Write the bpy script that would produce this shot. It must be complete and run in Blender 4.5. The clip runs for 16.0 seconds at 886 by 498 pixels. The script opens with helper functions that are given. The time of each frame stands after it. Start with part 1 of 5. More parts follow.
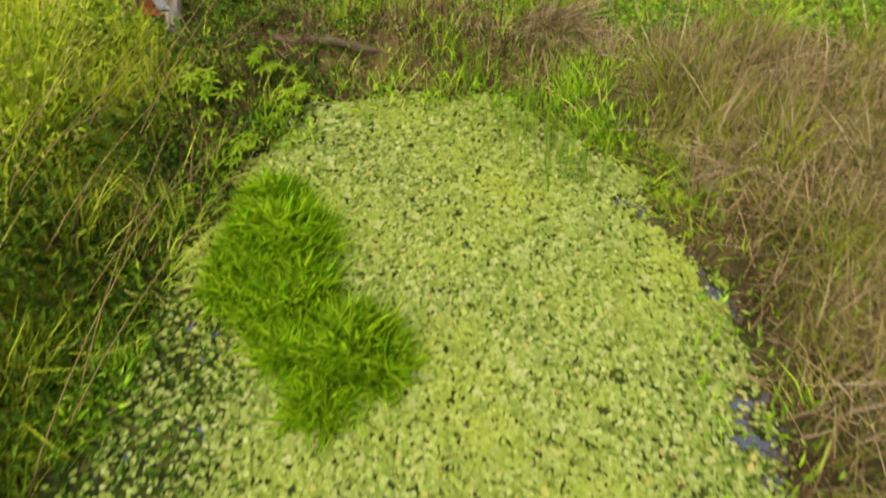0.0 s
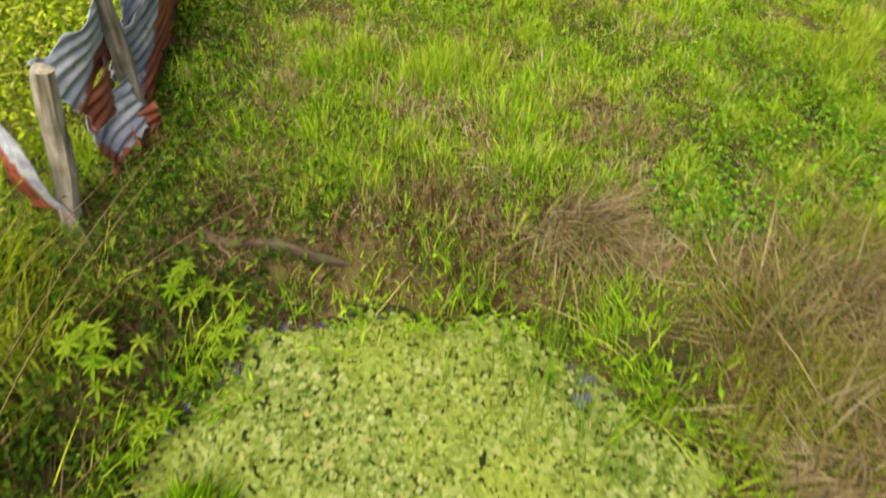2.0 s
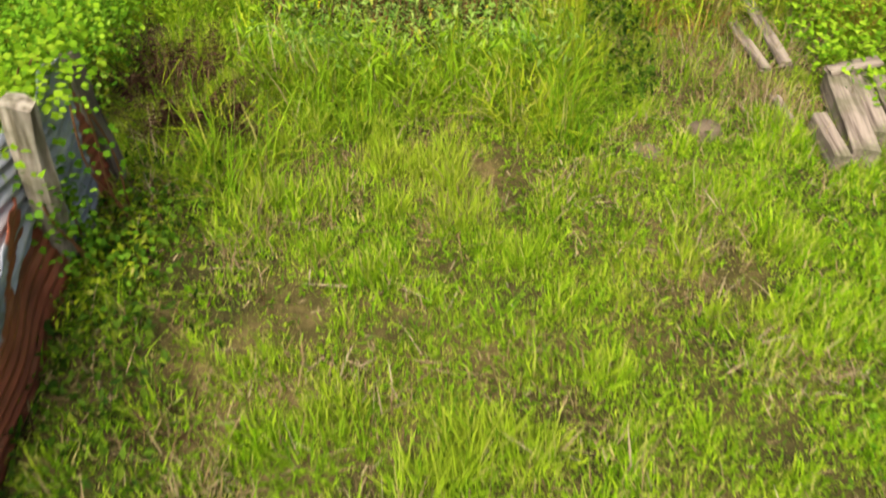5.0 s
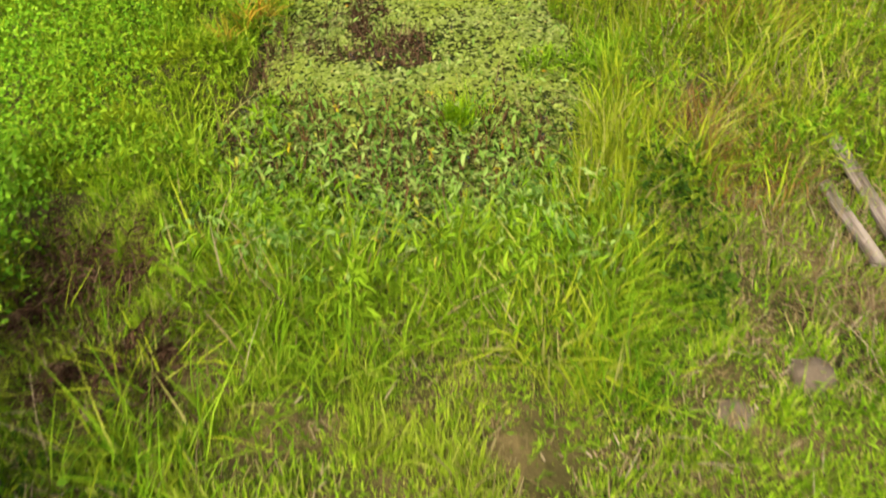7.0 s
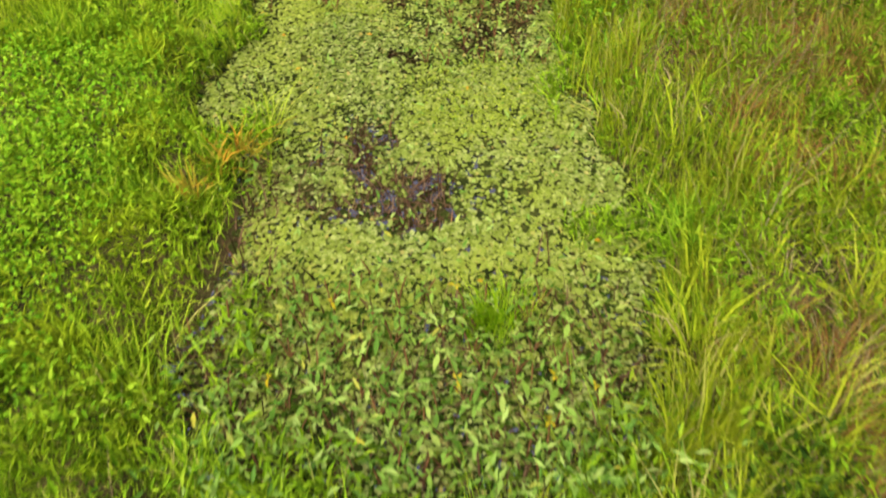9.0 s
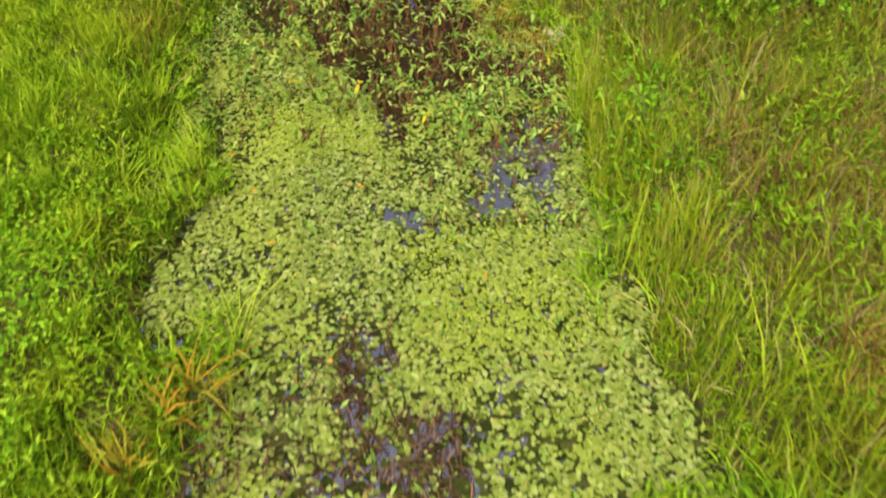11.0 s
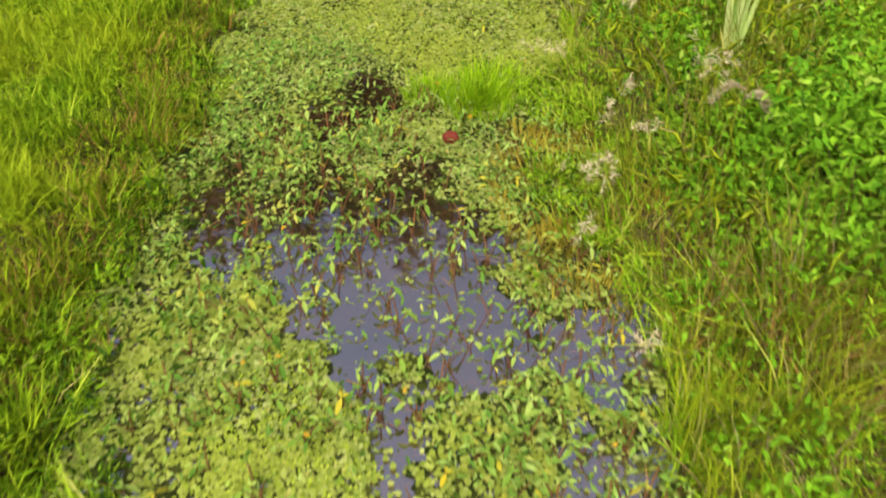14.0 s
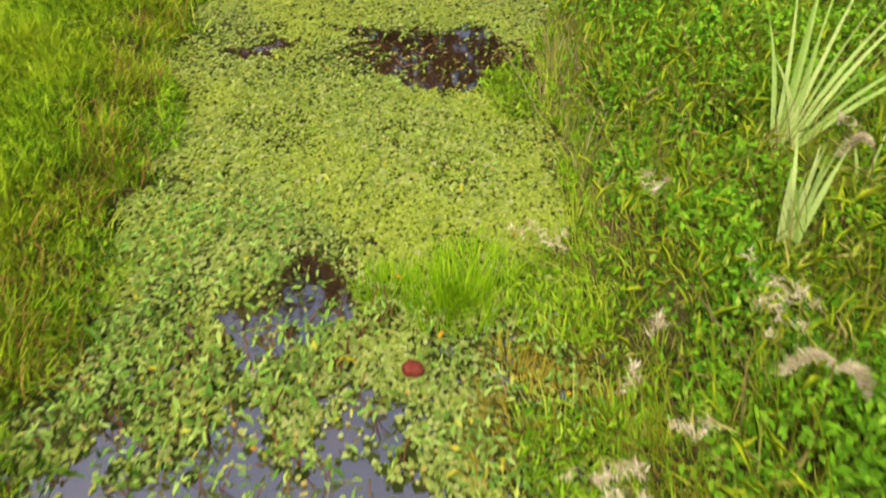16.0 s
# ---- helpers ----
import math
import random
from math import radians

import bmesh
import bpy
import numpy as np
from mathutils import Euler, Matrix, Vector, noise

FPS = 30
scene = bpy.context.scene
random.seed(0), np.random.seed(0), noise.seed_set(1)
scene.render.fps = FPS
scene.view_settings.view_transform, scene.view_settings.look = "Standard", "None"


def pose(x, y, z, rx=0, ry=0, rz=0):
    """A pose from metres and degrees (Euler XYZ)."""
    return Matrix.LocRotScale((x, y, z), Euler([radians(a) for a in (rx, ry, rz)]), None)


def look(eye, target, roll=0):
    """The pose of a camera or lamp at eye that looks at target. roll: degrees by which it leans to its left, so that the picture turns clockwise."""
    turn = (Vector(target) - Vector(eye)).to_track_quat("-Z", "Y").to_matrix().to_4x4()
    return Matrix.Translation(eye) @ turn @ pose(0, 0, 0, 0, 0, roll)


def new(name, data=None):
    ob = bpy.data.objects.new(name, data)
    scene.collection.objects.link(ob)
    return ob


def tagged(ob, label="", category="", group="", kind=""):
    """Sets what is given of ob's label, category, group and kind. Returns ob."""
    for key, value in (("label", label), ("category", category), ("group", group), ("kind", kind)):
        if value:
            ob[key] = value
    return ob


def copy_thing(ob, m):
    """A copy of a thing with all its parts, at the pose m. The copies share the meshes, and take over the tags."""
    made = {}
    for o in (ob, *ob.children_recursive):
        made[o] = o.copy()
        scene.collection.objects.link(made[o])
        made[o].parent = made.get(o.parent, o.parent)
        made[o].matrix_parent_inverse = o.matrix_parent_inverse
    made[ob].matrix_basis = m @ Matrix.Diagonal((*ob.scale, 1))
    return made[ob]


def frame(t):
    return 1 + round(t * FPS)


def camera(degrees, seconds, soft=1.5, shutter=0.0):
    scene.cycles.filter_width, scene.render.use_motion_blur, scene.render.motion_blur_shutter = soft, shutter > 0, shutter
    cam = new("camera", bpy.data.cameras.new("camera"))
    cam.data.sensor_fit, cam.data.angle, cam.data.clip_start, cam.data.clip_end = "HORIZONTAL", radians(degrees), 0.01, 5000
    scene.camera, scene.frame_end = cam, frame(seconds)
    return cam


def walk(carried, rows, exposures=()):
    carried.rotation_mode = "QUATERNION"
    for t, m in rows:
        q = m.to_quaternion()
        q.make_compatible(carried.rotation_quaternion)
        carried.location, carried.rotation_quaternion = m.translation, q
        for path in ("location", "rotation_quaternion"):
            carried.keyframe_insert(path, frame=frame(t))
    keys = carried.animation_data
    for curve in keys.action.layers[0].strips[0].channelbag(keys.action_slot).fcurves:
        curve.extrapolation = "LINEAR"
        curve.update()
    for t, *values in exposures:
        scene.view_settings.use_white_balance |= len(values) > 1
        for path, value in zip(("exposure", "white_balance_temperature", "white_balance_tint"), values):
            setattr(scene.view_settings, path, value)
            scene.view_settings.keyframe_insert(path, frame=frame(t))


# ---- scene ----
cam = camera(62.0, 16.0, soft=2.0, shutter=0.6)
PATH = [
    (0.0, pose(0.000, 0.000, 2.998, 42.05, 0, 0.21) @ pose(0, 0, 0, 0, 0, -0.28)),
    (0.5, pose(0.002, 0.477, 2.976, 42.32, 0, 0.08) @ pose(0, 0, 0, 0, 0, -0.23)),
    (1.0, pose(0.010, 0.937, 2.960, 42.61, 0, -0.02) @ pose(0, 0, 0, 0, 0, -0.17)),
    (1.5, pose(0.027, 1.385, 2.943, 42.91, 0, -0.09) @ pose(0, 0, 0, 0, 0, -0.08)),
    (2.0, pose(0.032, 1.831, 2.922, 43.21, 0, -0.10) @ pose(0, 0, 0, 0, 0, -0.07)),
    (2.5, pose(0.029, 2.266, 2.906, 43.50, 0, -0.03) @ pose(0, 0, 0, 0, 0, -0.11)),
    (3.0, pose(0.017, 2.678, 2.899, 43.77, 0, 0.09) @ pose(0, 0, 0, 0, 0, -0.13)),
    (3.5, pose(0.005, 3.124, 2.896, 43.97, 0, 0.15) @ pose(0, 0, 0, 0, 0, -0.14)),
    (4.0, pose(-0.005, 3.570, 2.900, 44.07, 0, 0.16) @ pose(0, 0, 0, 0, 0, -0.16)),
    (4.5, pose(-0.025, 4.019, 2.908, 44.11, 0, 0.23) @ pose(0, 0, 0, 0, 0, -0.23)),
    (5.0, pose(-0.036, 4.456, 2.921, 44.15, 0, 0.31) @ pose(0, 0, 0, 0, 0, -0.33)),
    (5.2, pose(-0.041, 4.631, 2.925, 44.16, 0, 0.32) @ pose(0, 0, 0, 0, 0, -0.40)),
    (5.5, pose(-0.045, 4.894, 2.929, 44.18, 0, 0.33) @ pose(0, 0, 0, 0, 0, -0.50)),
    (6.0, pose(-0.046, 5.329, 2.929, 44.22, 0, 0.34) @ pose(0, 0, 0, 0, 0, -0.64)),
    (6.5, pose(-0.048, 5.760, 2.926, 44.25, 0, 0.37) @ pose(0, 0, 0, 0, 0, -0.74)),
    (7.0, pose(-0.059, 6.186, 2.925, 44.27, 0, 0.40) @ pose(0, 0, 0, 0, 0, -0.81)),
    (7.3, pose(-0.074, 6.439, 2.927, 44.28, 0, 0.43) @ pose(0, 0, 0, 0, 0, -0.83)),
    (7.5, pose(-0.088, 6.607, 2.930, 44.29, 0, 0.46) @ pose(0, 0, 0, 0, 0, -0.83)),
    (8.0, pose(-0.139, 7.022, 2.933, 44.29, 0, 0.51) @ pose(0, 0, 0, 0, 0, -0.83)),
    (8.5, pose(-0.169, 7.436, 2.943, 44.31, 0, 0.46) @ pose(0, 0, 0, 0, 0, -0.76)),
    (9.0, pose(-0.198, 7.847, 2.948, 44.35, 0, 0.39) @ pose(0, 0, 0, 0, 0, -0.69)),
    (9.2, pose(-0.207, 8.013, 2.949, 44.38, 0, 0.36) @ pose(0, 0, 0, 0, 0, -0.67)),
    (9.5, pose(-0.220, 8.257, 2.956, 44.45, 0, 0.29) @ pose(0, 0, 0, 0, 0, -0.67)),
    (10.0, pose(-0.238, 8.655, 2.979, 44.61, 0, 0.14) @ pose(0, 0, 0, 0, 0, -0.71)),
    (10.5, pose(-0.257, 9.049, 3.006, 44.81, 0, -0.02) @ pose(0, 0, 0, 0, 0, -0.77)),
    (11.0, pose(-0.281, 9.449, 3.024, 45.04, 0, -0.17) @ pose(0, 0, 0, 0, 0, -0.80)),
    (11.3, pose(-0.299, 9.696, 3.025, 45.18, 0, -0.25) @ pose(0, 0, 0, 0, 0, -0.79)),
    (11.5, pose(-0.313, 9.865, 3.021, 45.27, 0, -0.28) @ pose(0, 0, 0, 0, 0, -0.76)),
    (12.0, pose(-0.364, 10.300, 3.003, 45.51, 0, -0.34) @ pose(0, 0, 0, 0, 0, -0.64)),
    (12.5, pose(-0.402, 10.718, 2.995, 45.78, 0, -0.42) @ pose(0, 0, 0, 0, 0, -0.54)),
    (13.0, pose(-0.397, 11.125, 3.000, 46.09, 0, -0.57) @ pose(0, 0, 0, 0, 0, -0.42)),
    (13.5, pose(-0.391, 11.526, 3.010, 46.40, 0, -0.74) @ pose(0, 0, 0, 0, 0, -0.36)),
    (14.0, pose(-0.398, 11.943, 3.013, 46.76, 0, -0.80) @ pose(0, 0, 0, 0, 0, -0.37)),
    (14.5, pose(-0.351, 12.408, 3.003, 47.20, 0, -0.82) @ pose(0, 0, 0, 0, 0, -0.34)),
    (15.0, pose(-0.294, 12.865, 2.996, 47.73, 0, -0.85) @ pose(0, 0, 0, 0, 0, -0.37)),
    (15.5, pose(-0.216, 13.313, 2.993, 48.33, 0, -0.93) @ pose(0, 0, 0, 0, 0, -0.51)),
    (16.0, pose(-0.158, 13.769, 3.002, 48.97, 0, -0.94) @ pose(0, 0, 0, 0, 0, -0.73)),
]
walk(cam, PATH, [(0, 0.79, 6600, 8), (2.5, 0.89, 6600, 8), (5, 0.99, 6600, 8), (7.5, 0.92, 6600, 8), (9, 0.9, 6600, 8), (13, 0.85, 6600, 8), (16, 0.87, 6600, 8)])

# ---- world, sun, exposure ----
world = bpy.data.worlds.new("overcast_sky")
scene.world = world
world.use_nodes = True
wn = world.node_tree
sky = wn.nodes.new("ShaderNodeTexSky")
sky.sky_type, sky.sun_disc = "NISHITA", False
sky.sun_elevation, sky.sun_rotation, sky.altitude = radians(58.5), radians(202.2), 100
sky.air_density, sky.dust_density, sky.ozone_density = 1.0, 9.0, 0.6
wn.nodes["Background"].inputs["Strength"].default_value = 0.115
wn.links.new(sky.outputs[0], wn.nodes["Background"].inputs["Color"])
sun_data = bpy.data.lights.new("sun", "SUN")
sun_data.energy, sun_data.angle, sun_data.color = 4.0, radians(54), (1.0, 0.95, 0.86)
sun = new("sun", sun_data)
sun.matrix_world = look((-2.2, -5.4, 9.5), (0, 0, 0))

# ---- materials ----


def nodes_of(name):
    m = bpy.data.materials.new(name)
    m.use_nodes = True
    return m, m.node_tree, m.node_tree.nodes["Principled BSDF"]


def noise_node(nt, scale, detail=3.0, rough=0.55, space="Object"):
    co = nt.nodes.new("ShaderNodeTexCoord")
    n = nt.nodes.new("ShaderNodeTexNoise")
    n.inputs["Scale"].default_value, n.inputs["Detail"].default_value, n.inputs["Roughness"].default_value = scale, detail, rough
    nt.links.new(co.outputs[space], n.inputs["Vector"])
    return n


def ramp(nt, source, stops):
    r = nt.nodes.new("ShaderNodeValToRGB")
    while len(r.color_ramp.elements) < len(stops):
        r.color_ramp.elements.new(0.5)
    for e, (at, col) in zip(r.color_ramp.elements, stops):
        e.position, e.color = at, (*col, 1)
    nt.links.new(source, r.inputs["Fac"])
    return r.outputs["Color"]


def mix(nt, fac, a, b, kind="MIX"):
    m = nt.nodes.new("ShaderNodeMix")
    m.data_type, m.blend_type = "RGBA", kind
    for sock, v in (("Factor", fac), ("A", a), ("B", b)):
        i = next(s for s in m.inputs if s.name == sock and s.enabled)
        if isinstance(v, (int, float)):
            i.default_value = v
        elif isinstance(v, tuple):
            i.default_value = (*v, 1)
        else:
            nt.links.new(v, i)
    return next(o for o in m.outputs if o.enabled)


def bump(nt, p, source, strength, distance):
    b = nt.nodes.new("ShaderNodeBump")
    b.inputs["Strength"].default_value, b.inputs["Distance"].default_value = strength, distance
    nt.links.new(source, b.inputs["Height"])
    nt.links.new(b.outputs["Normal"], p.inputs["Normal"])


def leafy(name, stops, patch=None, patch_scale=0.9, rough=0.6, through_light=0.22, by_object=False, gloss=0.04):
    """Leaf or blade: every piece its own shade from stops, drifting to the patch colour over the ground."""
    m, nt, p = nodes_of(name)
    if by_object:
        rnd = nt.nodes.new("ShaderNodeObjectInfo").outputs["Random"]
    else:
        rnd = nt.nodes.new("ShaderNodeNewGeometry").outputs["Random Per Island"]
    col = ramp(nt, rnd, stops)
    if patch:
        n = noise_node(nt, patch_scale, 4.0, 0.6)
        f = ramp(nt, n.outputs["Fac"], [(0.42, (0, 0, 0)), (0.62, (1, 1, 1))])
        col = mix(nt, f, col, mix(nt, 0.65, col, patch))
    fine = noise_node(nt, 60.0, 2.0)
    col = mix(nt, 0.35, col, ramp(nt, fine.outputs["Fac"], [(0.3, (0.4, 0.4, 0.4)), (0.7, (1, 1, 1))]), "MULTIPLY")
    nt.links.new(col, p.inputs["Base Color"])
    p.inputs["Roughness"].default_value = rough
    p.inputs["Specular IOR Level"].default_value = gloss
    t = nt.nodes.new("ShaderNodeBsdfTranslucent")
    nt.links.new(col, t.inputs["Color"])
    mx = nt.nodes.new("ShaderNodeMixShader")
    mx.inputs["Fac"].default_value = through_light
    nt.links.new(p.outputs[0], mx.inputs[1])
    nt.links.new(t.outputs[0], mx.inputs[2])
    nt.links.new(mx.outputs[0], nt.nodes["Material Output"].inputs["Surface"])
    return m


GRASS = leafy("meadow_grass", [(0.0, (0.06, 0.145, 0.0037)), (0.25, (0.155, 0.32, 0.0064)), (0.55, (0.265, 0.445, 0.011)), (0.8, (0.36, 0.48, 0.024)), (0.94, (0.4292, 0.3802, 0.1277))], (0.3016, 0.367, 0.0273), 0.8)
LUSH = leafy("lush_grass", [(0.0, (0.0398, 0.1083, 0.0033)), (0.5, (0.1244, 0.2463, 0.0065)), (1.0, (0.2488, 0.3644, 0.0218))], (0.1692, 0.2807, 0.0087), 1.2)
TALL = leafy("tall_bank_grass", [(0.0, (0.06, 0.12, 0.0048)), (0.4, (0.20, 0.29, 0.0085)), (0.8, (0.36, 0.43, 0.0212)), (0.97, (0.363, 0.3119, 0.121))], (0.286, 0.3234, 0.0152), 1.1)
OLIVE = leafy("olive_seeding_grass", [(0.0, (0.0602, 0.084, 0.0045)), (0.4, (0.1428, 0.1762, 0.0098)), (0.75, (0.2105, 0.2082, 0.0227)), (1.0, (0.2631, 0.2082, 0.0756))], (0.1804, 0.2002, 0.0151), 1.0)
TURF = leafy("bank_turf_leaves", [(0.0, (0.034, 0.09, 0.0039)), (0.4, (0.14, 0.27, 0.0064)), (0.8, (0.29, 0.43, 0.0128)), (1.0, (0.41, 0.50, 0.0383))], (0.29, 0.35, 0.0128), 1.3, 0.6, 0.25)
# Darkened leaf green: holds bank and fence shade, and some dark leaves.
DARK_AND_SHADE = leafy("dark_and_shaded_leaves", [(0.0, (0.0115, 0.0306, 0.0023)), (0.5, (0.0306, 0.0688, 0.0038)), (0.9, (0.0688, 0.1224, 0.0076)), (1.0, (0.153, 0.1836, 0.0191))], None, 1, 0.6, 0.25)
STRAW = leafy("dead_straw", [(0.0, (0.0968, 0.0635, 0.0296)), (0.4, (0.1936, 0.1354, 0.0633)), (0.8, (0.2905, 0.2199, 0.1179)), (1.0, (0.3519, 0.2876, 0.1855))], (0.1496, 0.1268, 0.0337), 1.3, 0.7, 0.15)
BROWN = leafy("dead_brown_stems", [(0.0, (0.0243, 0.0119, 0.0056)), (0.6, (0.0729, 0.0388, 0.0196)), (1.0, (0.1337, 0.0865, 0.0448))], None, 1, 0.8, 0.05)
BROAD = leafy("broad_green_leaves", [(0.0, (0.025, 0.085, 0.0035)), (0.45, (0.085, 0.22, 0.008)), (0.85, (0.17, 0.33, 0.016)), (1.0, (0.26, 0.38, 0.05))], (0.13, 0.27, 0.01), 1.4, 0.55)
CLOVER = leafy("ground_cover_leaves", [(0.0, (0.0734, 0.2138, 0.0067)), (0.6, (0.17, 0.35, 0.0107)), (1.0, (0.26, 0.43, 0.0267))], None, 1.0, 0.55)
WEED = leafy("floating_weed_leaves", [(0.0, (0.035, 0.06, 0.006)), (0.2, (0.11, 0.15, 0.022)), (0.6, (0.165, 0.21, 0.042)), (0.95, (0.25, 0.285, 0.095)), (1.0, (0.273, 0.2112, 0.0566))], (0.2075, 0.2535, 0.0283), 0.9, 0.55, 0.15)
BRIGHT = leafy("bright_fine_weed_leaves", [(0.0, (0.14, 0.205, 0.012)), (0.5, (0.215, 0.285, 0.02)), (1.0, (0.30, 0.36, 0.045))], None, 1.0, 0.55, 0.2)
ARROW = leafy("water_plant_leaves", [(0.0, (0.065, 0.15, 0.018)), (0.5, (0.165, 0.28, 0.042)), (0.9, (0.27, 0.37, 0.09)), (1.0, (0.36, 0.31, 0.019))], None, 1.0, 0.45, 0.3)
ARROW_ONE = leafy("single_water_plant_leaf", [(0.0, (0.065, 0.15, 0.016)), (0.5, (0.165, 0.27, 0.036)), (0.95, (0.27, 0.36, 0.075)), (1.0, (0.38, 0.30, 0.0097))], None, 1.0, 0.45, 0.3, True)
WEED_ONE = leafy("single_floating_leaf", [(0.0, (0.1101, 0.15, 0.0206)), (0.5, (0.18, 0.2128, 0.0463)), (1.0, (0.26, 0.2805, 0.103))], None, 1.0, 0.55, 0.15, True)
PALE = leafy("pale_sword_leaves", [(0.0, (0.2309, 0.3588, 0.0691)), (0.6, (0.354, 0.4836, 0.1267)), (1.0, (0.4925, 0.5772, 0.2074))], None, 1.0, 0.5, 0.25, True)
REED = leafy("reed_green", [(0.0, (0.06, 0.14, 0.006)), (1.0, (0.18, 0.29, 0.018))], None, 1.0, 0.5, 0.3)
FERN = leafy("light_marsh_leaves", [(0.0, (0.1071, 0.2065, 0.004)), (1.0, (0.2065, 0.2831, 0.0162))], None, 1.0, 0.55, 0.35, True)
STEM = leafy("reddish_stems", [(0.0, (0.10, 0.04, 0.018)), (1.0, (0.24, 0.13, 0.05))], None, 1.0, 0.6, 0.1)
PLUME = leafy("fluffy_seed_heads", [(0.0, (0.28, 0.22, 0.12)), (0.6, (0.46, 0.39, 0.24)), (1.0, (0.60, 0.54, 0.38))], None, 1.0, 0.8, 0.3)
RUSSET = leafy("russet_dying_grass", [(0.0, (0.09, 0.045, 0.012)), (0.5, (0.21, 0.115, 0.025)), (1.0, (0.33, 0.2, 0.06))], None, 1.0, 0.7, 0.2)
OCHRE = leafy("ochre_water_grass", [(0.0, (0.13, 0.11, 0.012)), (0.4, (0.24, 0.2, 0.022)), (0.8, (0.30, 0.27, 0.03)), (1.0, (0.31, 0.19, 0.05))], (0.25, 0.2, 0.02), 1.6)
ROUND = leafy("clover_leaves", [(0.0, (0.03, 0.09, 0.004)), (0.5, (0.085, 0.19, 0.008)), (1.0, (0.16, 0.28, 0.018))], None, 1.0, 0.55, 0.25)


def plain(name, stops, scale, rough, bumpy=0.3, depth=0.01, metal=0.0):
    m, nt, p = nodes_of(name)
    n, fine = noise_node(nt, scale, 5.0, 0.65), noise_node(nt, scale * 14, 3.0, 0.6)
    col = mix(nt, 0.5, ramp(nt, n.outputs["Fac"], stops), ramp(nt, fine.outputs["Fac"], [(0.3, (0.35, 0.35, 0.35)), (0.7, (1, 1, 1))]), "MULTIPLY")
    nt.links.new(col, p.inputs["Base Color"])
    p.inputs["Roughness"].default_value, p.inputs["Metallic"].default_value = rough, metal
    p.inputs["Specular IOR Level"].default_value = 0.15
    bump(nt, p, fine.outputs["Fac"], bumpy, depth)
    return m


SOIL = plain("moist_soil_and_thatch", [(0.35, (0.022, 0.02, 0.0045)), (0.5, (0.052, 0.043, 0.0105)), (0.64, (0.115, 0.083, 0.03)), (0.78, (0.056, 0.06, 0.0095))], 1.6, 0.9, 0.8, 0.03)


def meadow_ground():
    """Soil and thatch where it is trodden and wet, closed meadow turf to both sides and beyond."""
    m = SOIL
    nt = m.node_tree
    p = nt.nodes["Principled BSDF"]
    old = p.inputs["Base Color"].links[0].from_socket
    co = nt.nodes.new("ShaderNodeTexCoord")
    sep = nt.nodes.new("ShaderNodeSeparateXYZ")
    nt.links.new(co.outputs["Object"], sep.inputs[0])
    side = nt.nodes.new("ShaderNodeMath")
    side.operation = "ABSOLUTE"
    nt.links.new(sep.outputs["X"], side.inputs[0])
    wobble = noise_node(nt, 0.7, 3.0)
    add = nt.nodes.new("ShaderNodeMath")
    nt.links.new(side.outputs[0], add.inputs[0])
    nt.links.new(wobble.outputs["Fac"], add.inputs[1])
    rng_x = nt.nodes.new("ShaderNodeMapRange")
    rng_x.inputs["From Min"].default_value, rng_x.inputs["From Max"].default_value = 4.0, 4.8
    nt.links.new(add.outputs[0], rng_x.inputs["Value"])
    rng_y = nt.nodes.new("ShaderNodeMapRange")
    rng_y.inputs["From Min"].default_value, rng_y.inputs["From Max"].default_value = 21.0, 22.5
    nt.links.new(sep.outputs["Y"], rng_y.inputs["Value"])
    both = nt.nodes.new("ShaderNodeMath")
    both.operation = "MAXIMUM"
    nt.links.new(rng_x.outputs[0], both.inputs[0])
    nt.links.new(rng_y.outputs[0], both.inputs[1])
    broad, fine = noise_node(nt, 0.35, 5.0, 0.65), noise_node(nt, 22.0, 4.0, 0.7)
    turf = ramp(nt, broad.outputs["Fac"], [(0.35, (0.035, 0.07, 0.006)), (0.5, (0.065, 0.1, 0.009)), (0.65, (0.1, 0.12, 0.013)), (0.8, (0.12, 0.1, 0.03))])
    turf = mix(nt, 0.6, turf, ramp(nt, fine.outputs["Fac"], [(0.3, (0.25, 0.25, 0.25)), (0.7, (1, 1, 1))]), "MULTIPLY")
    nt.links.new(mix(nt, both.outputs[0], old, turf), p.inputs["Base Color"])


meadow_ground()
MOUND = plain("dry_bare_earth", [(0.35, (0.1013, 0.0743, 0.0473)), (0.65, (0.1552, 0.1215, 0.081))], 9.0, 0.95, 0.8, 0.01)
RED = plain("red_brick_fragment", [(0.4, (0.099, 0.0158, 0.009)), (0.65, (0.153, 0.0315, 0.018))], 30.0, 0.8, 0.5, 0.004)
YELLOW = plain("yellow_wilted_leaf", [(0.4, (0.3375, 0.225, 0.009)), (0.7, (0.3825, 0.144, 0.009))], 30.0, 0.6)
SLATE = plain("grey_stone", [(0.4, (0.072, 0.0765, 0.099)), (0.7, (0.135, 0.135, 0.162))], 30.0, 0.7)


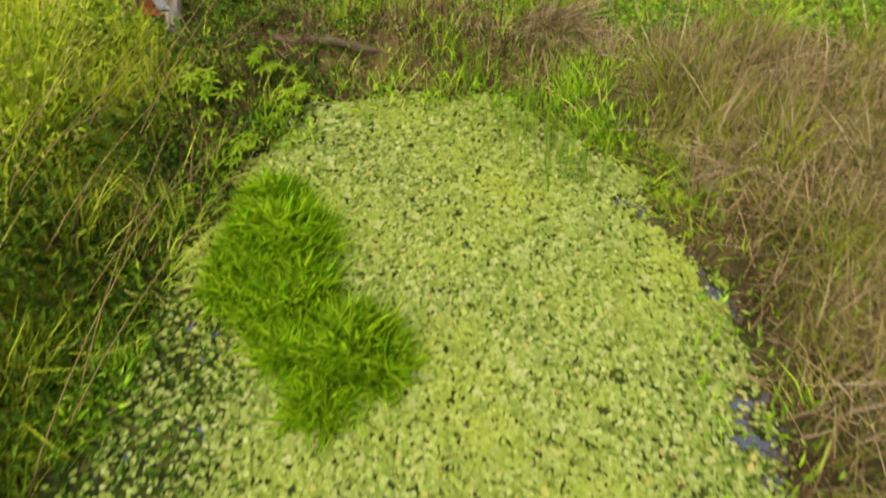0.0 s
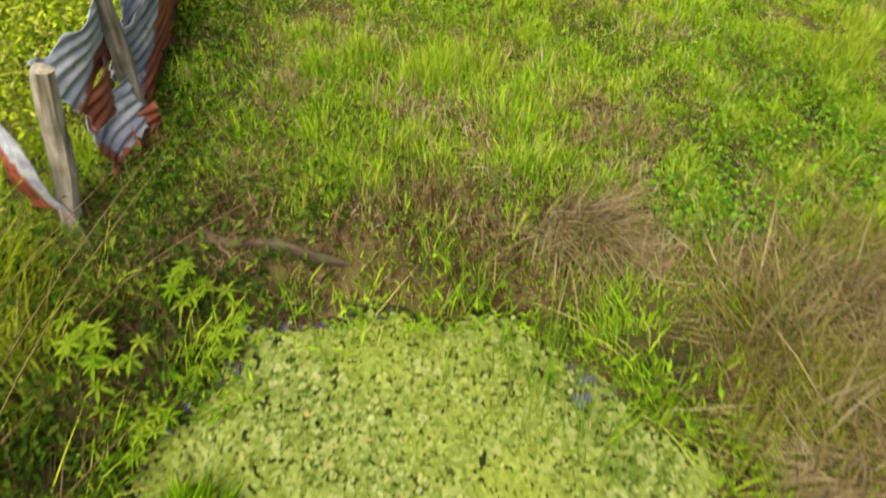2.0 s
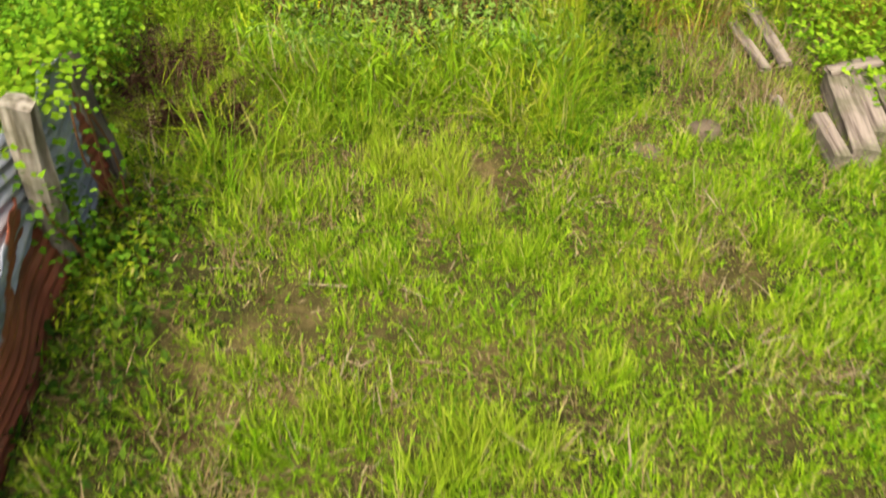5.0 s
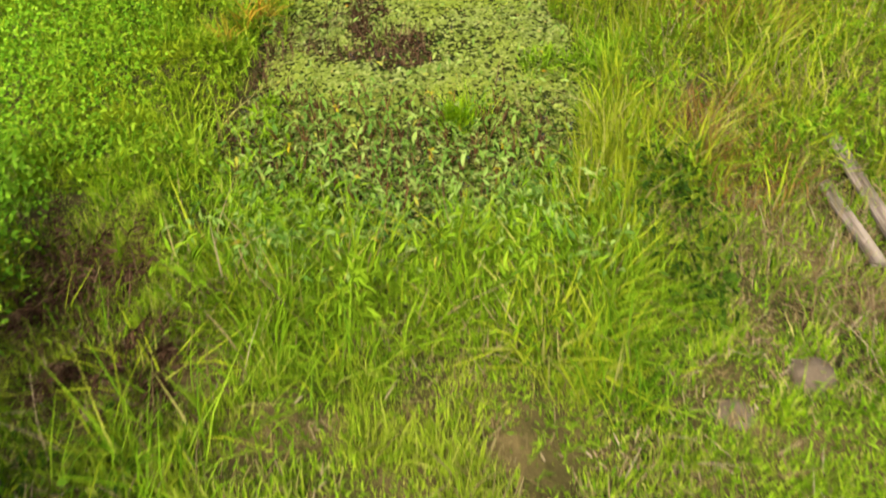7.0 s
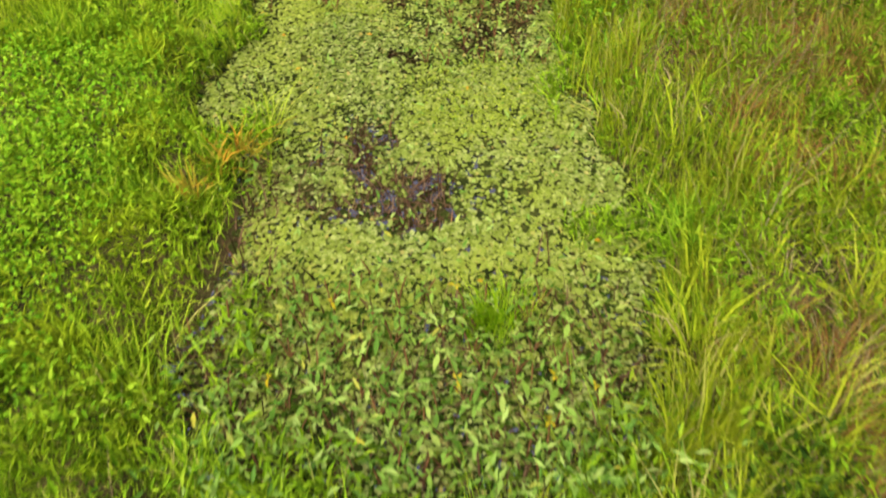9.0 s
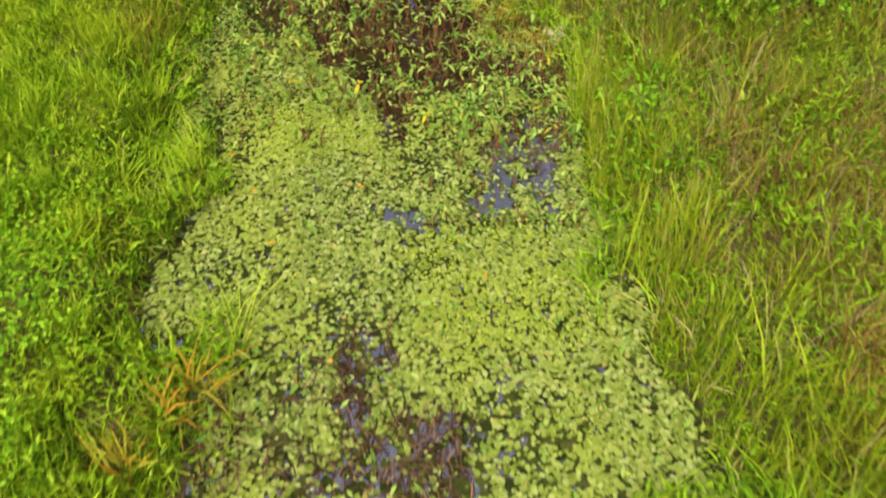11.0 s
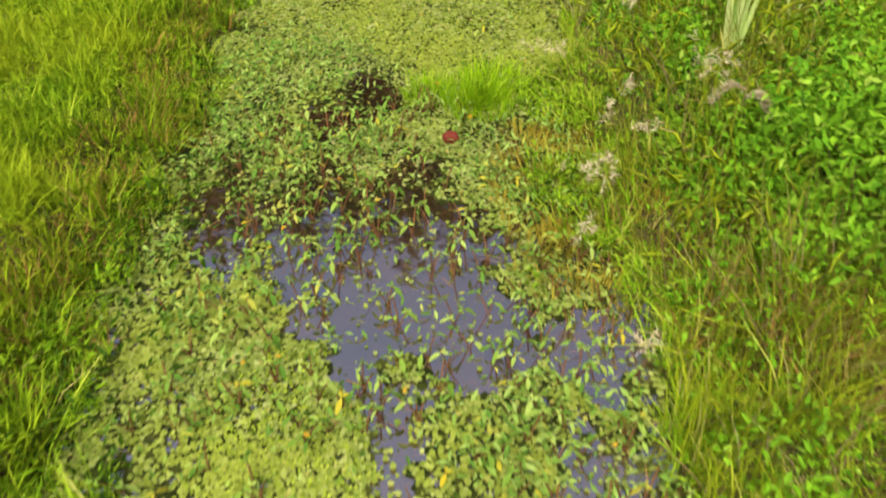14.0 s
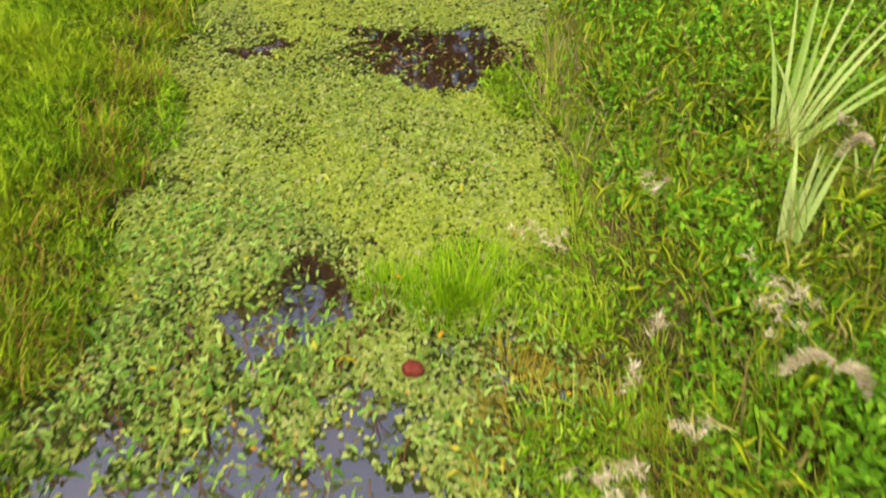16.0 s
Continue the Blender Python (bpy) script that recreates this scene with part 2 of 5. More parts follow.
def wood(name, dark, light):
    m, nt, p = nodes_of(name)
    co = nt.nodes.new("ShaderNodeTexCoord")
    mp = nt.nodes.new("ShaderNodeMapping")
    mp.inputs["Scale"].default_value = (26, 26, 1.6)
    n = nt.nodes.new("ShaderNodeTexNoise")
    n.inputs["Scale"].default_value, n.inputs["Detail"].default_value = 1.5, 6
    nt.links.new(co.outputs["Object"], mp.inputs["Vector"])
    nt.links.new(mp.outputs[0], n.inputs["Vector"])
    stain = noise_node(nt, 5.0, 4.0)
    col = ramp(nt, n.outputs["Fac"], [(0.32, dark), (0.62, light)])
    col = mix(nt, ramp(nt, stain.outputs["Fac"], [(0.45, (0, 0, 0)), (0.62, (1, 1, 1))]), col, mix(nt, 0.6, col, (0.065, 0.07, 0.028)))
    nt.links.new(col, p.inputs["Base Color"])
    p.inputs["Roughness"].default_value = 0.85
    p.inputs["Specular IOR Level"].default_value = 0.15
    bump(nt, p, n.outputs["Fac"], 0.7, 0.006)
    return m


POST = wood("weathered_grey_post_wood", (0.08, 0.058, 0.04), (0.33, 0.29, 0.23))
DARKPOST = wood("dark_damp_post_wood", (0.0315, 0.0248, 0.0203), (0.108, 0.09, 0.0765))
PLANK = wood("weathered_plank_wood", (0.06, 0.043, 0.032), (0.235, 0.19, 0.15))
LOG = wood("rotten_dark_wood", (0.009, 0.006, 0.004), (0.06, 0.035, 0.022))


def rusty_iron(name, at_start, slope):
    """Galvanised sheet, streaked along its ridges; red rust below a line that rises along the sheet."""
    m, nt, p = nodes_of(name)
    big, edge = noise_node(nt, 2.4, 5.0, 0.62), noise_node(nt, 13.0, 4.0, 0.65)
    co = nt.nodes.new("ShaderNodeTexCoord")
    mp = nt.nodes.new("ShaderNodeMapping")
    mp.inputs["Scale"].default_value = (1.6, 9, 9)
    streak = nt.nodes.new("ShaderNodeTexNoise")
    streak.inputs["Scale"].default_value, streak.inputs["Detail"].default_value = 1.5, 6
    nt.links.new(co.outputs["Object"], mp.inputs["Vector"])
    nt.links.new(mp.outputs[0], streak.inputs["Vector"])
    zinc = ramp(nt, streak.outputs["Fac"], [(0.28, (0.10, 0.115, 0.145)), (0.47, (0.24, 0.255, 0.29)), (0.62, (0.40, 0.405, 0.42)), (0.75, (0.52, 0.52, 0.50))])
    zinc = mix(nt, ramp(nt, edge.outputs["Fac"], [(0.55, (0, 0, 0)), (0.7, (0.6, 0.6, 0.6))]), zinc, (0.11, 0.085, 0.05))
    rust = ramp(nt, streak.outputs["Fac"], [(0.3, (0.105, 0.028, 0.013)), (0.55, (0.24, 0.06, 0.026)), (0.75, (0.31, 0.12, 0.06))])
    sep = nt.nodes.new("ShaderNodeSeparateXYZ")
    nt.links.new(co.outputs["Object"], sep.inputs[0])

    def calc(kind, a, b, c=0.0):
        n = nt.nodes.new("ShaderNodeMath")
        n.operation = kind
        for sock, v in zip(n.inputs, (a, b, c)):
            if isinstance(v, float):
                sock.default_value = v
            else:
                nt.links.new(v, sock)
        return n.outputs[0]

    line = calc("SUBTRACT", calc("MULTIPLY_ADD", sep.outputs["X"], float(slope), float(at_start)), sep.outputs["Z"])
    rough_line = calc("MULTIPLY_ADD", big.outputs["Fac"], 0.8, calc("MULTIPLY_ADD", line, 1.6, 0.04))
    rough_line = calc("MULTIPLY_ADD", edge.outputs["Fac"], 0.12, rough_line)
    f = ramp(nt, rough_line, [(0.49, (0, 0, 0)), (0.53, (1, 1, 1))])
    nt.links.new(mix(nt, f, zinc, rust), p.inputs["Base Color"])
    p.inputs["Metallic"].default_value = 0.1
    p.inputs["Roughness"].default_value = 0.6
    bump(nt, p, streak.outputs["Fac"], 0.35, 0.004)
    return m


def murky_water():
    m, nt, p = nodes_of("murky_brown_water")
    n = noise_node(nt, 1.5, 3.0)
    nt.links.new(ramp(nt, n.outputs["Fac"], [(0.35, (0.022, 0.011, 0.006)), (0.65, (0.045, 0.021, 0.011))]), p.inputs["Base Color"])
    p.inputs["Roughness"].default_value, p.inputs["IOR"].default_value = 0.03, 2.3
    p.inputs["Specular IOR Level"].default_value = 1.0
    p.inputs["Coat Weight"].default_value, p.inputs["Coat IOR"].default_value, p.inputs["Coat Roughness"].default_value = 1.0, 2.3, 0.02
    r = noise_node(nt, 7.0, 2.0)
    bump(nt, p, r.outputs["Fac"], 0.06, 0.02)
    return m


WATER = murky_water()

# ---- plan: the two water bodies and the lie of the land ----
POND = [(-1.5, -4), (-1.65, 0.5), (-1.65, 2.0), (-1.5, 2.7), (-1.3, 3.2), (-1.2, 3.7), (-0.95, 4.05), (-0.5, 4.15), (0.4, 4.12), (0.95, 3.75), (1.25, 3.3), (1.45, 2.7), (1.55, 2.1), (1.5, 1.3), (1.45, -4)]
DITCH = [(-1.0, 8.9), (-1.3, 9.4), (-1.6, 10.0), (-1.65, 10.9), (-1.6, 11.6), (-1.75, 12.1), (-1.9, 13.0), (-2.15, 13.9), (-2.15, 15.3), (-2.1, 16.0), (-2.25, 17.2), (-2.28, 18.5), (-2.35, 20.0), (-2.6, 24.0),
         (1.5, 24.0), (1.3, 21.0), (0.95, 20.0), (0.86, 18.9), (0.76, 17.8), (0.74, 16.4), (0.68, 15.2), (0.68, 14.5), (0.74, 13.4), (0.86, 12.0), (0.9, 10.8), (0.85, 9.9), (0.6, 9.3), (0.1, 8.85)]
rng = np.random.default_rng(11)


def to_edge(x, y, poly):
    """Distance to the outline, positive outside."""
    d, inside = np.full(x.shape, 1e9), np.zeros(x.shape, bool)
    for (ax, ay), (bx, by) in zip(poly, poly[1:] + poly[:1]):
        ex, ey = bx - ax, by - ay
        k = np.clip(((x - ax) * ex + (y - ay) * ey) / (ex * ex + ey * ey), 0, 1)
        d = np.minimum(d, np.hypot(x - ax - k * ex, y - ay - k * ey))
        if ay != by:
            inside ^= ((ay > y) != (by > y)) & (x < (bx - ax) * (y - ay) / (by - ay) + ax)
    return np.where(inside, -d, d)


def shore(x, y):
    return np.minimum(to_edge(x, y, POND), to_edge(x, y, DITCH)) + np.where(y > 8, 0.38, 0.2) * (patches(x, y, 0.3, 3) - 0.5) + np.where(y > 8, 0.3, 0.16) * (patches(x, y, 0.9, 4) - 0.5)


def patches(x, y, size, seed):
    """Smooth noise from 0 to 1 over the plan."""
    table = np.random.default_rng(seed).random((64, 64))
    u, v = x / size, y / size
    i, j = np.floor(u).astype(int), np.floor(v).astype(int)
    fu, fv = u - i, v - j
    fu, fv = fu * fu * (3 - 2 * fu), fv * fv * (3 - 2 * fv)
    def at(a, b):
        return table[a % 64, b % 64]
    return (at(i, j) * (1 - fu) + at(i + 1, j) * fu) * (1 - fv) + (at(i, j + 1) * (1 - fu) + at(i + 1, j + 1) * fu) * fv


def step(v, a, b):
    k = np.clip((v - a) / (b - a), 0, 1)
    return k * k * (3 - 2 * k)


def box(x, y, x0, x1, y0, y1, s=0.25):
    """1 inside the rectangle, fading over s."""
    return step(x, x0 - s, x0 + s) * step(-x, -x1 - s, -x1 + s) * step(y, y0 - s, y0 + s) * step(-y, -y1 - s, -y1 + s)


def blob(x, y, cx, cy, rx, ry):
    return step(-np.hypot((x - cx) / rx, (y - cy) / ry), -1.25, -0.75)


def lie(x, y):
    """Height of the ground; the water stands at 0."""
    s = shore(x, y)
    z = np.where(s < 0, -0.38 * step(-s, 0, 0.5), 0.27 * step(s, 0, 0.42))
    far = step(np.hypot(x, y - 9), 14, 40)
    z = z + step(s, 0.05, 0.6) * (0.10 * (patches(x, y, 1.7, 5) - 0.5) + 0.04 * (patches(x, y, 0.4, 6) - 0.5))
    return z * (1 - far) + 0.25 * far


# ---- mesh helpers ----


def bulk(name, verts, faces, material, smooth=True):
    me = bpy.data.meshes.new(name)
    verts, faces = np.ascontiguousarray(verts, np.float32), np.ascontiguousarray(faces, np.int32)
    me.vertices.add(len(verts))
    me.vertices.foreach_set("co", verts.ravel())
    me.loops.add(faces.size)
    me.loops.foreach_set("vertex_index", faces.ravel())
    me.polygons.add(len(faces))
    me.polygons.foreach_set("loop_start", np.arange(0, faces.size, faces.shape[1], dtype=np.int32))
    me.polygons.foreach_set("use_smooth", np.full(len(faces), smooth))
    me.update(calc_edges=True)
    me.validate()
    me.materials.append(material)
    return me


def part(name, data, parent, label="", at=None):
    """One mesh object under a thing or under a part."""
    ob = new(name, data)
    ob.parent = parent
    if at is not None:
        ob.matrix_basis = at
    return tagged(ob, label)


def mesh_of(name, bm, material, smooth=True):
    me = bpy.data.meshes.new(name)
    bmesh.ops.recalc_face_normals(bm, faces=bm.faces)
    bm.to_mesh(me)
    bm.free()
    for p in me.polygons:
        p.use_smooth = smooth
    me.materials.append(material)
    return me


def blades(pos, h, w, yaw, lean, curl):
    """Grass blades: bent once, tapering to a point."""
    n = len(pos)
    t, ws = np.array([0.0, 0.5, 1.0]), np.array([1.0, 0.85, 0.0])
    out = h[:, None] * (np.sin(lean)[:, None] * t + curl[:, None] * t * t)
    up = h[:, None] * (np.cos(lean)[:, None] * t - 0.45 * np.abs(curl)[:, None] * t * t)
    mid = np.stack([pos[:, 0, None] + np.cos(yaw)[:, None] * out, pos[:, 1, None] + np.sin(yaw)[:, None] * out, pos[:, 2, None] + up], -1)
    face = yaw + rng.uniform(-1.3, 1.3, n)
    side = np.stack([-np.sin(face), np.cos(face), np.zeros(n)], -1)[:, None] * (w[:, None] * ws)[..., None] * 0.5
    v = np.stack([mid - side, mid + side], 2).reshape(n, 6, 3)[:, :5].reshape(-1, 3)
    q = np.array([[0, 1, 3], [0, 3, 2], [2, 3, 4]])
    return v, (np.arange(n)[:, None, None] * 5 + q).reshape(-1, 3)


def leaves(pos, size, ratio, yaw, pitch, roll, small=False):
    """Pointed oval leaves folded along the midrib, starting at pos."""
    n = len(pos)
    shape = np.array([(0, 0, 0), (0.38, 0.5, 0.1), (0.72, 0.33, 0.06), (1, 0, -0.1), (0.72, -0.33, 0.06), (0.38, -0.5, 0.1), (0.6, 0, 0.0)])
    if small:
        shape = np.array([(0, 0, 0), (0.42, 0.5, 0.12), (1, 0, -0.08), (0.42, -0.5, 0.12)])
    p = np.repeat(shape[None], n, 0) * size[:, None, None]
    p[..., 1] *= ratio[:, None]
    cr, sr = np.cos(roll)[:, None], np.sin(roll)[:, None]
    y, z = p[..., 1] * cr - p[..., 2] * sr, p[..., 1] * sr + p[..., 2] * cr
    cp, sp = np.cos(pitch)[:, None], np.sin(pitch)[:, None]
    x, z = p[..., 0] * cp - z * sp, p[..., 0] * sp + z * cp
    cy, sy = np.cos(yaw)[:, None], np.sin(yaw)[:, None]
    v = np.stack([x * cy - y * sy, x * sy + y * cy, z], -1) + pos[:, None]
    if small:
        return v.reshape(-1, 3), (np.arange(n)[:, None, None] * 4 + np.array([[0, 2, 1], [0, 3, 2]])).reshape(-1, 3)
    q = np.array([[0, 1, 2, 6], [0, 6, 4, 5], [6, 2, 3, 4]])
    return v.reshape(-1, 3), (np.arange(n)[:, None, None] * 7 + q).reshape(-1, 4)


def discs(pos, size, tilt, yaw):
    """Small rounded floating leaves."""
    n = len(pos)
    a = np.arange(5) * math.pi / 2.5
    r = size[:, None] * rng.uniform(0.75, 1.2, (n, 5)) * 0.5
    x, y = r * np.cos(a), r * np.sin(a)
    z = x * np.sin(tilt)[:, None]
    cy, sy = np.cos(yaw)[:, None], np.sin(yaw)[:, None]
    v = np.stack([x * cy - y * sy, x * sy + y * cy, z], -1) + pos[:, None]
    return v.reshape(-1, 3), np.arange(n * 5).reshape(-1, 5)


def sow(x0, x1, y0, y1, per_m2, weight):
    """Points on land, thinned by weight(x, y) from 0 to 1."""
    n = int((x1 - x0) * (y1 - y0) * per_m2)
    x, y = rng.uniform(x0, x1, n), rng.uniform(y0, y1, n)
    keep = rng.random(n) < weight(x, y) * step(-np.abs(x + 0.2) - 1.0 * (patches(x, y, 0.7, 200) - 0.5), -4.4, -3.5)
    x, y = x[keep], y[keep]
    return np.stack([x, y, lie(x, y)], -1)


def stuff(name, verts, faces, material, label, category):
    return tagged(new(name, bulk(name, verts, faces, material)), label, category, kind="stuff")


def grass(name, pos, h0, h1, width, material, label, lean=0.5, curl=0.35, toward=None, sink=0.02, category="grass", tall=None, tousled=False):
    n = len(pos)
    h = rng.uniform(h0, h1, n) * (0.75 + 0.5 * patches(pos[:, 0], pos[:, 1], 0.5, 21))
    if tall is not None:
        h = h * tall
    h = h * (0.5 + 0.9 * step(patches(pos[:, 0], pos[:, 1], 0.17, 22), 0.2, 0.8))
    sweep = 4 * math.pi * patches(pos[:, 0], pos[:, 1], 0.55, 23)
    yaw = rng.uniform(0, 2 * math.pi, n) if tousled else (sweep if toward is None else toward) + rng.normal(0, 0.8, n)
    pos = pos - np.array([0, 0, sink])
    v, f = blades(pos, h, width * rng.uniform(0.6, 1.3, n), yaw, np.abs(rng.normal(0, lean, n)).clip(0, 1.45), rng.uniform(0, curl, n))
    return stuff(name, v, f, material, label, category)


def foliage(name, pos, height, size0, size1, ratio, material, label, category="plants", flat=0.5):
    """Leaves filling a low canopy up to the given height over the ground."""
    n = len(pos)
    pos = pos.copy()
    pos[:, 2] += height * np.sqrt(rng.random(n))
    v, f = leaves(pos, rng.uniform(size0, size1, n), np.full(n, ratio) * rng.uniform(0.8, 1.2, n), rng.uniform(0, 2 * math.pi, n), rng.normal(0.1, flat, n), rng.normal(0, 0.4, n), True)
    return stuff(name, v, f, material, label, category)


def spiky(name, pos, height, size0, size1, ratio, material, label, category="grass"):
    """Narrow leaves standing up at all angles out of a low turf."""
    n = len(pos)
    pos = pos.copy()
    pos[:, 2] += height * rng.random(n) * (0.3 + 1.2 * step(patches(pos[:, 0], pos[:, 1], 0.2, 24), 0.2, 0.8))
    v, f = leaves(pos, rng.uniform(size0, size1, n), np.full(n, ratio) * rng.uniform(0.7, 1.3, n), rng.uniform(0, 2 * math.pi, n), rng.normal(0.75, 0.4, n), rng.normal(0, 0.5, n), True)
    return stuff(name, v, f, material, label, category)


# ---- ground and water ----
far = [60, 120, 260, 600]
xs = np.concatenate([[-v for v in far[::-1]], np.linspace(-30, -6, 9)[:-1], np.arange(-6, 6.01, 0.09), np.linspace(6, 30, 9)[1:], far])
ys = np.concatenate([[-v for v in far[::-1]], np.linspace(-24, -4, 8)[:-1], np.arange(-4, 25.01, 0.09), np.linspace(25, 50, 9)[1:], [v + 20 for v in far]])
gx, gy = np.meshgrid(xs, ys)
gv = np.stack([gx.ravel(), gy.ravel(), lie(gx.ravel(), gy.ravel())], -1)
nx, ny = len(xs), len(ys)
gi = (np.arange(ny - 1)[:, None] * nx + np.arange(nx - 1)).ravel()
ground = new("ground", bulk("ground", gv, np.stack([gi, gi + 1, gi + nx + 1, gi + nx], -1), SOIL))
tagged(ground, "dark moist soil with brown thatch under the grass", "ground", kind="structure")


def pool(name, poly, label):
    bm = bmesh.new()
    cx, cy = sum(p[0] for p in poly) / len(poly), sum(p[1] for p in poly) / len(poly)
    vs = []
    for x, y in poly:
        d = math.hypot(x - cx, y - cy)
        vs.append(bm.verts.new((x + (x - cx) / d * 0.35, y + (y - cy) / d * 0.35, 0)))
    bm.faces.new(vs)
    ob = new(name, mesh_of(name, bm, WATER, False))
    if ob.data.polygons[0].normal.z < 0:
        ob.data.flip_normals()
    return tagged(ob, label, "water", kind="structure")


pool("water_pond", POND, "murky brown pond water almost hidden by floating weed")
pool("water_ditch", DITCH, "murky brown ditch water with grey sky in it")

# ---- floating weed ----
OPEN = [(-0.5, 11.05, 0.5, 0.22), (-0.7, 11.6, 0.12, 0.35), (0.36, 12.95, 0.2, 0.25), (-0.4, 12.75, 0.08, 0.12), (-1.55, 11.2, 0.16, 0.4), (-1.5, 10.2, 0.2, 0.4), (-0.95, 15.25, 0.72, 0.75), (-0.35, 15.25, 0.42, 0.62), (-0.15, 14.55, 0.4, 0.5), (-0.6, 14.6, 0.6, 0.5),
        (0.3, 13.35, 0.3, 0.5), (0.42, 14.3, 0.24, 0.32), (0.0, 14.35, 0.22, 0.2), (-0.9, 16.85, 0.42, 0.3), (-1.25, 16.6, 0.25, 0.2), (0.26, 16.8, 0.16, 0.12), (0.0, 19.8, 0.75, 0.6), (-1.68, 19.95, 0.2, 0.15), (0.45, 19.55, 0.42, 0.32), (-0.55, 20.1, 0.35, 0.3), (-1.8, 15.75, 0.26, 0.3), (-1.55, 15.4, 0.42, 0.35), (-0.7, 14.0, 0.2, 0.5),
        (-0.68, 4.1, 0.3, 0.17), (-0.98, 3.9, 0.2, 0.16), (1.35, 2.9, 0.12, 0.5), (1.48, 2.0, 0.12, 0.6), (0.75, 3.8, 0.15, 0.12)]


def open_water(x, y):
    o = np.zeros(x.shape)
    x, y = x + 0.5 * (patches(x, y, 0.28, 44) - 0.5) + 0.22 * (patches(x, y, 0.09, 49) - 0.5), y + 0.5 * (patches(x, y, 0.28, 45) - 0.5) + 0.22 * (patches(x, y, 0.09, 50) - 0.5)
    for cx, cy, rx, ry in OPEN:
        o = np.maximum(o, blob(x, y, cx, cy, rx, ry))
    return o


def cover(x, y):
    """How closely the floating weed lies."""
    s = shore(x, y)
    gaps = step(patches(x, y, 0.07, 41) * 0.5 + patches(x, y, 0.035, 42) * 0.5, np.where(y < 5, 0.17, 0.2), np.where(y < 5, 0.28, 0.31))
    c = np.where(y < 5, 0.12 + 0.88 * gaps, 0.03 + 0.93 * gaps * (0.5 + 0.5 * step(patches(x, y, 0.4, 43), 0.2, 0.5)))
    c = c * (1 - np.where(y > 13.8, 0.985, 0.88) * open_water(x, y)) * step(-s, 0.02, 0.12)
    c = c * (1 - 0.7 * box(x, y, -2.5, 1.2, 8.5, 9.7, 0.5)) * (1 - 0.3 * box(x, y, -2.5, 1.2, 9.6, 12.2, 0.4) * step(patches(x, y, 0.22, 47), 0.4, 0.7)) * (1 - 0.8 * blob(x, y, 0.48, 15.65, 0.46, 0.95))
    c = c * (1 - 0.72 * box(x, y, -2, -0.98, -4, 2.5, 0.2)) * (1 - 0.45 * blob(x, y, -1.6, 16.2, 0.6, 0.8))
    return np.where(s < 0, c, 0)


def floating(x0, x1, y0, y1, per_m2):
    n = int((x1 - x0) * (y1 - y0) * per_m2)
    x, y = rng.uniform(x0, x1, n), rng.uniform(y0, y1, n)
    k = rng.random(n) < cover(x, y)
    return np.stack([x[k], y[k], rng.uniform(0.006, 0.022, k.sum())], -1)


def weed_mat(name, area, label):
    pos = floating(*area)
    n = len(pos)
    v, f = discs(pos, rng.uniform(0.015, 0.036, n), rng.normal(0, 0.35, n), rng.uniform(0, 6.3, n))
    return stuff(name, v, f, WEED, label, "water plants")


pond_weed = weed_mat("pond_weed", (-1.8, 1.8, -1.0, 4.3, 6200), "dense mat of pale yellow-green floating weed on the pond")
n = 34000
x, y = rng.uniform(-1.6, 1.6, n), rng.uniform(-4.2, -0.8, n)
k = to_edge(x, y, POND) < -0.02
v, f = discs(np.stack([x[k], y[k], rng.uniform(0.006, 0.02, k.sum())], -1), rng.uniform(0.016, 0.034, k.sum()), rng.normal(0, 0.3, k.sum()), rng.uniform(0, 6.3, k.sum()))
stuff("pond_weed_beyond", v, f, WEED, "floating weed covering the rest of the pond", "water plants")
ditch_weed = weed_mat("ditch_weed", (-2.7, 1.4, 8.7, 21.6, 4800), "broken mat of pale green floating weed on the ditch")


def closed_mat(x, y):
    """Where the ditch weed closes into a bright, even mat."""
    d = np.maximum(blob(x, y, 0.2, 17.9, 0.75, 1.1), blob(x, y, -1.0, 13.9, 0.5, 0.6))
    d = np.maximum(d, 0.7 * blob(x, y, -0.9, 18.6, 1.2, 1.0))
    d = np.maximum(d, 0.8 * blob(x, y, 0.1, 12.2, 0.6, 0.5))
    return d * step(-shore(x, y), 0.02, 0.12) * (1 - open_water(x, y))


n = 110000
x, y = rng.uniform(-2.3, 1.0, n), rng.uniform(11.5, 20.3, n)
k = rng.random(n) < closed_mat(x, y) * (0.35 + 0.65 * patches(x, y, 0.12, 48))
v, f = discs(np.stack([x[k], y[k], rng.uniform(0.008, 0.026, k.sum())], -1), rng.uniform(0.010, 0.02, k.sum()), rng.normal(0, 0.3, k.sum()), rng.uniform(0, 6.3, k.sum()))
stuff("bright_fine_weed", v, f, BRIGHT, "fine bright yellow-green weed closing the ditch surface", "water plants")


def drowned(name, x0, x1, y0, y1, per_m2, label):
    """Dark leaves laid under the mat so that its gaps come out dark."""
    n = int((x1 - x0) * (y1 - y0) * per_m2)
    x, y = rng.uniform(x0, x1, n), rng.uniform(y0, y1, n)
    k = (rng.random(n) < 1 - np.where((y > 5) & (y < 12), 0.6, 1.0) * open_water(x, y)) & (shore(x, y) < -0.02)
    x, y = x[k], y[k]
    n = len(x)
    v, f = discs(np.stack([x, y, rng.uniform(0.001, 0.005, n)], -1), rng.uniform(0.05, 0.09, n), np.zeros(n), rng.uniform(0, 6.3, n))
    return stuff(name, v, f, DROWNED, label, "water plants")


